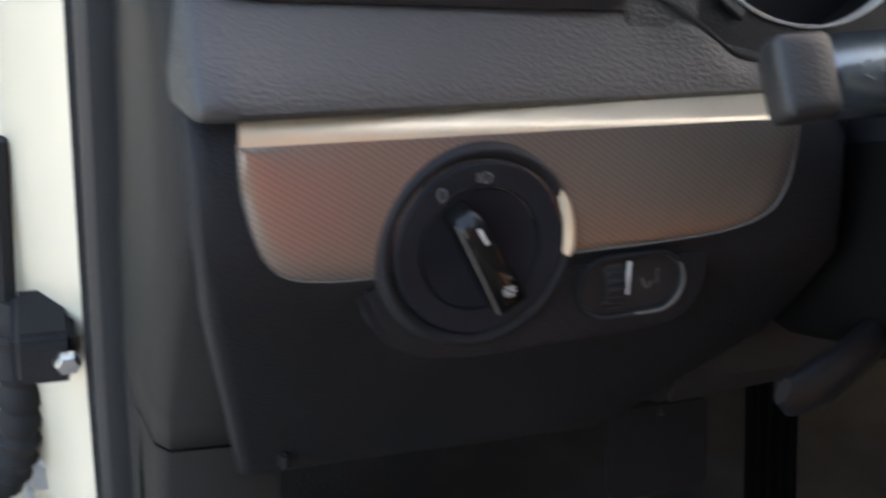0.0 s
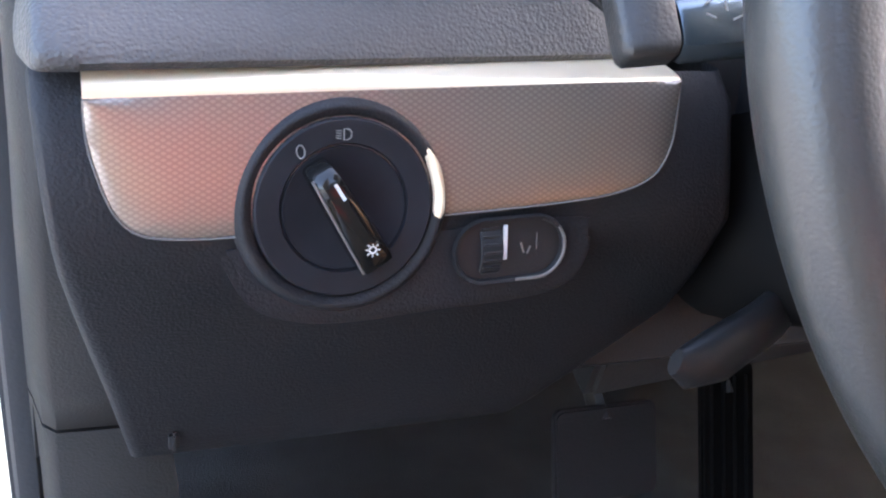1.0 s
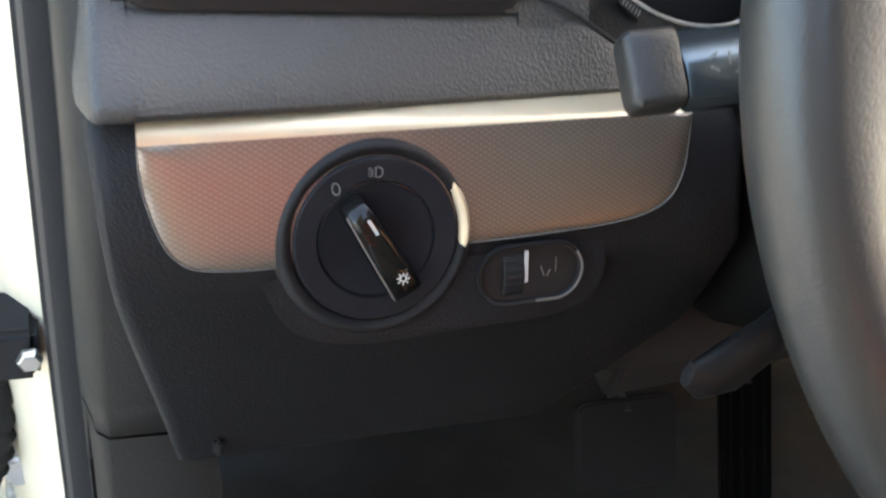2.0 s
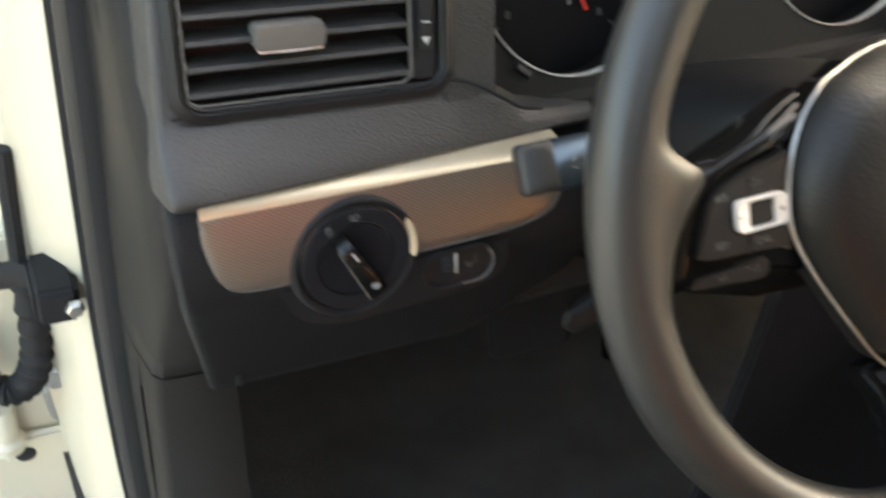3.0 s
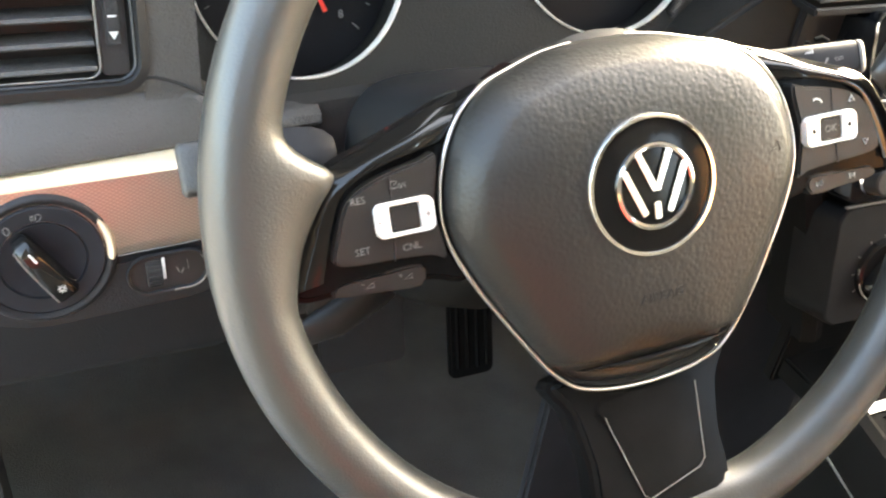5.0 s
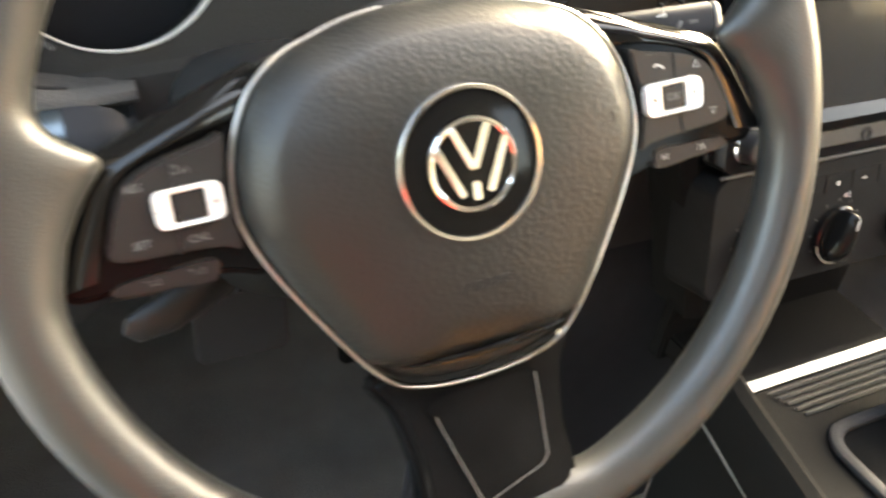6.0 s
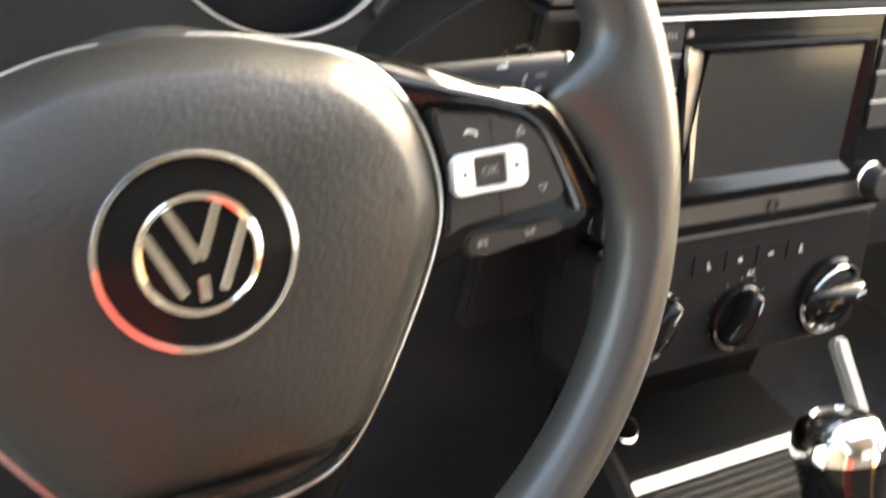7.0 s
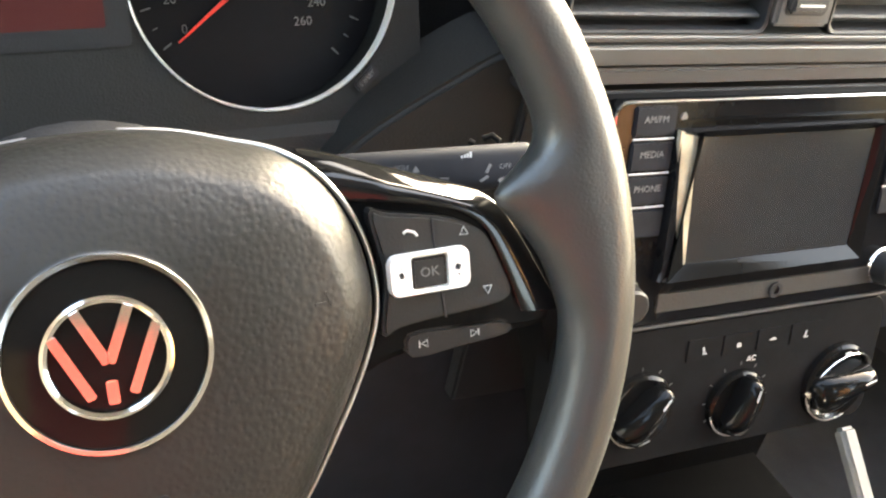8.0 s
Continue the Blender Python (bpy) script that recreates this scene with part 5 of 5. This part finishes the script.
def gear_lever():
    a, b = Vector((0.405, -0.062, 0.572)), Vector((0.396, -0.012, 0.650))
    m = axes(a, (1, 0, 0), (b - a).cross(Vector((1, 0, 0))))
    g = thing("gear_lever", m, "black gear lever with chrome-capped knob", "gear lever")
    part("boot", lathe([(0.055, 0.0), (0.047, 0.006), (0.049, 0.010), (0.038, 0.015), (0.039, 0.019), (0.028, 0.024), (0.020, 0.030)], 28), RUBBER, g, "pleated black boot")
    part("knob", lathe([(0.019, 0.020), (0.022, 0.028), (0.0235, 0.045), (0.0260, 0.066), (0.0278, 0.080), (0.0270, 0.090), (0.0225, 0.0985), (0.012, 0.103), (0, 0.104)], 40), GLOSS, g, "glossy black knob")
    cap = lathe([(0.0290, 0.079), (0.0292, 0.084), (0.0278, 0.0925), (0.0230, 0.1003), (0.0165, 0.1035), (0.0160, 0.1020)], 40, False)
    part("chrome_band", cap, CHROME, g, "polished chrome band")
    part("collar", lathe([(0.0215, 0.020), (0.0235, 0.023), (0.0222, 0.027)], 28, True), SATIN, g)
    return g


gear_lever()


# ---- footwell ----
def pedal(x, y, z, w, h, label):
    m = axes((x, y, z), (1, 0, 0), (0, 0.35, 0.9))
    p = thing("pedal", m, label, "pedal", "", "pedals")
    part("plate", prism(roundrect(w, h, 0.008, 4), -0.008, 0.0, 0.002), RUBBER if h < w else SHADEBLACK, p)
    if h > w:
        for i in range(4):
            part("rib", box(0.003, h * 0.85, 0.004, 0.001, 1, (-w * 0.33 + w * 0.22 * i, 0, 0.001)), SHADEBLACK, p)
    part("arm", tube([(0, h * 0.3, -0.008), (0, h * 0.9, -0.03), (0, 0.22, -0.02)], 0.007, 0.012, n=8), SOFTBLACK, p)
    return p


pedal(0.045, 0.36, 0.455, 0.085, 0.07, "black rubber brake pedal hanging in the footwell")
pedal(0.172, 0.38, 0.43, 0.05, 0.13, "black ribbed accelerator pedal")
part("column_panel", prism([(-0.10, 0.0), (0.10, 0.0), (0.08, -0.14), (-0.09, -0.16)], -0.05, 0.0, 0.004), RUBBER, DASHBOARD, "black panel under the column", m=axes((0.03, 0.19, 0.74), (1, 0, 0), (0, -0.35, 1)))
rings = [[(x, y, z), (x + 0.012, y - 0.004, z), (x + 0.022, y, z), (x + 0.022, y + 0.04, z), (x, y + 0.04, z)] for x, y, z in ((0.247, 0.128, 0.80), (0.250, 0.115, 0.74), (0.262, 0.108, 0.70), (0.276, 0.104, 0.66), (0.292, 0.10, 0.60))]
solo("console_edge_trim", loft(rings), GREYCOL, "grey vertical edge trim of the centre stack", "trim")


# ---- door opening on the driver's side ----
CAR = thing("car", IDENT, "cream white car body with an open driver's door", "car")


def door_side():
    k = part("kick_panel", box(0.01, 0.06, 0.7, 0.002, 1, (-0.325, 0.255, 0.66)), SIDE, CAR, "dark grey plastic side panel")
    def row(z, xl, xr, y):
        return [(xl - 0.0015, 0.275, z), (xl, 0.235, z), (xl + 0.0015, y + 0.040, z), (xl + 0.005, y + 0.018, z), (xl + 0.010, y + 0.012, z), (xr + 0.02, y + 0.010, z), (xr + 0.02, 0.275, z)]
    ups = [(1.05, -0.341, -0.335, 0.250), (0.96, -0.3408, -0.334, 0.220), (0.90, -0.3405, -0.333, 0.200), (0.84, -0.3385, -0.332, 0.175), (0.800, -0.3380, -0.330, 0.140), (0.76, -0.3378, -0.328, 0.136), (0.742, -0.3376, -0.326, 0.135), (0.70, -0.3380, -0.318, 0.157), (0.66, -0.3375, -0.310, 0.177), (0.636, -0.3372, -0.305, 0.189)]
    part("upper_cover", loft([row(*r) for r in ups]), GAUGESKIN, k, sharp=85)
    lows = [(0.6345, -0.3372, -0.305, 0.189), (0.60, -0.3360, -0.300, 0.196), (0.52, -0.3335, -0.295, 0.196), (0.44, -0.330, -0.29, 0.17), (0.29, -0.325, -0.28, 0.12)]
    part("lower_cover", loft([row(*r) for r in lows]), GAUGESKIN, k, sharp=85)
    # rubber seal: two beads
    line = lambda dx, dy: smooth_line([(-0.3375 + dx, 0.30 + dy, 1.15), (-0.3385 + dx, 0.285 + dy, 0.9), (-0.3370 + dx, 0.285 + dy, 0.7), (-0.334 + dx, 0.285 + dy, 0.55), (-0.328 + dx, 0.27 + dy, 0.42), (-0.315 + dx, 0.22 + dy, 0.30)], 5)
    s = part("door_seal", tube(line(0.001, -0.012), 0.003, 0.012, n=8), RUBBER, CAR, "black rubber door seal")
    part("inner_bead", tube(line(0.0, 0.0), 0.0042, 0.007, n=10), SEAL, s)
    part("outer_bead", tube(line(-0.0060, 0.018), 0.005, 0.009, n=10), SEAL, s)
    part("flange", tube(line(-0.0062, 0.034), 0.004, 0.012, n=10), RUBBER, s)


door_side()
jamb = []
for z, x in ((1.3, -0.348), (0.9, -0.3500), (0.7, -0.3490), (0.55, -0.345), (0.45, -0.340), (0.32, -0.327)):
    jamb.append([(x + 0.01, 0.325, z), (x, 0.33, z), (x - 0.012, 0.342, z), (x - 0.03, 0.372, z), (x - 0.042, 0.40, z), (x - 0.046, 0.44, z), (x - 0.10, 0.62, z), (x + 0.02, 0.62, z)])
part("door_pillar", loft(jamb), PAINT, CAR, "cream white painted door pillar")


def hinge_plate():
    """Painted panel low in the door gap, with its hinge, hole and cable plug."""
    h = part("hinge_plate", prism([(-0.075, -0.15), (0.06, -0.15), (0.06, 0.16), (0.02, 0.19), (-0.075, 0.19)], -0.03, 0.0, 0.004), PAINT, CAR, "cream white hinge panel", m=axes((-0.40, 0.425, 0.41), (1, 0, 0), (0, 0, 1)))
    part("band", prism(roundrect(0.075, 0.034, 0.008, 4, 0.010, -0.030), 0, 0.009, 0.004, 3), PAINT, h)
    # Black disc draws the dark inside of a hole.
    part("hole", lathe([(0, 0.0006), (0.0075, 0.0006), (0.0085, 0.0002)], 24), SOFTBLACK, h, "black disc standing in for a round hole", m=pose(-0.0095, -0.034, 0.009))
    part("knuckle", lathe([(0, 0.022), (0.009, 0.022), (0.011, 0.018), (0.011, -0.010), (0.015, -0.014), (0.015, -0.022), (0, -0.022)], 20), PAINT, h, m=pose(-0.022, 0.008, 0.014, -90, 0, 0))
    part("hinge_arm", box(0.045, 0.020, 0.012, 0.004, 2, (-0.045, -0.010, 0.010)), PAINT, h)
    part("plug", loft([[(x, y, z) for x, y in roundrect(0.014 - a, 0.040 - a, 0.004, 4)] for a, z in ((0, 0), (0, 0.010), (0.004, 0.014))]), BARGREY, h, "grey cable plug", m=pose(0.020, 0.020, 0.0, 0, 0, 8))
    # Dark slab draws the shaded inside of a slot.
    part("slot", prism(roundrect(0.017, 0.075, 0.004, 4), 0, 0.0015), CARPET, h, "dark slab standing in for a slot", m=pose(0.031, -0.085, 0.0, 0, 0, 4))
    return h


hinge_plate()


def door():
    d = part("door", box(0.60, 0.06, 0.90, 0.015, 4, (-0.345, 0.02, 0.32)), PAINT, CAR, "open cream white door", m=pose(-0.43, 0.47, 0.3))
    part("edge_flange", box(0.012, 0.05, 0.92, 0.004, 3, (-0.037, 0.0, 0.36)), PAINT, d)
    part("edge_seal", tube([(-0.031, -0.03, 0.85), (-0.029, -0.03, 0.55), (-0.026, -0.03, 0.35)], 0.005, n=8), RUBBER, d, "black rubber strip")
    part("inner_step", loft([[(x, y, z) for y, z in ((0.0, 0.085), (-0.045, 0.085), (-0.052, 0.092), (-0.052, 0.108), (-0.045, 0.115), (0.0, 0.118))] for x in (-0.30, -0.16, -0.06, -0.022)]), PAINT, d)
    part("hinge_block", box(0.05, 0.045, 0.075, 0.008, 3, (-0.075, -0.035, 0.055)), PAINT, d, "painted hinge block")
    part("hinge_pin", lathe([(0, 0.05), (0.007, 0.05), (0.0085, 0.047), (0.0085, -0.047), (0.007, -0.05), (0, -0.05)], 16), STEEL, d, m=pose(-0.045, -0.045, 0.135))
    part("hole_plug", lathe([(0, 0.002), (0.006, 0.002), (0.0075, 0)], 20), RUBBER, d, m=axes((-0.055, -0.0545, 0.098), (1, 0, 0), (0, 0, 1)))
    part("connector", box(0.018, 0.02, 0.05, 0.004, 2, (-0.004, -0.055, 0.125)), GREYCOL, d, "grey plug")
    part("lower_rib", tube([(-0.02, -0.03, 0.02), (-0.10, -0.035, 0.0), (-0.25, -0.035, -0.03)], 0.010, n=10), PAINT, d)
    # Black block stands in for the shade inside the door gap.
    part("shadow_gap", box(0.03, 0.02, 0.12, 0.004, 2, (-0.018, -0.005, 0.03)), RUBBER, d)
    return d


door()


def check_strap():
    c = thing("door_check_strap", IDENT, "black steel door check strap with bracket", "hinge")
    part("bracket", box(0.030, 0.050, 0.030, 0.004, 3, (-0.372, 0.345, 0.606)), RUBBER, c)
    part("arm", tube([(-0.36, 0.34, 0.604), (-0.39, 0.375, 0.600), (-0.43, 0.41, 0.575), (-0.48, 0.44, 0.56)], 0.005, 0.011, n=10), RUBBER, c)
    part("upright", tube([(-0.388, 0.38, 0.70), (-0.389, 0.38, 0.65), (-0.390, 0.38, 0.60)], 0.006, 0.006, n=8), RUBBER, c)
    part("bolt", lathe([(0, 0.006), (0.005, 0.006), (0.0065, 0.004), (0.0065, 0)], 6), STEEL, c, "bright bolt head", m=axes((-0.3615, 0.318, 0.607), (1, 0, 0), (0, 0, 1)))
    return c


check_strap()
loop = smooth_line([(-0.387, 0.385, 0.60), (-0.386, 0.38, 0.55), (-0.390, 0.38, 0.51), (-0.400, 0.385, 0.485), (-0.415, 0.39, 0.478), (-0.430, 0.40, 0.49), (-0.436, 0.41, 0.53)], 8)
rings = []
for i, p in enumerate(loop):
    r = 0.0115 + 0.0018 * math.cos(i * 2.2)
    t = (loop[min(i + 1, len(loop) - 1)] - loop[max(i - 1, 0)]).normalized()
    s = t.cross(Vector((0, 1, 0))).normalized()
    u = s.cross(t)
    rings.append([p + s * r * math.cos(2 * math.pi * k / 14) + u * r * math.sin(2 * math.pi * k / 14) for k in range(14)])
solo("cable_bellows", loft(rings), RUBBER, "black corrugated rubber cable bellows in the door gap", "cable")
solo("metal_catch", box(0.014, 0.012, 0.022, 0.003, 2, (-0.378, 0.385, 0.487)), STEEL, "small bright metal catch in the door gap", "bracket")
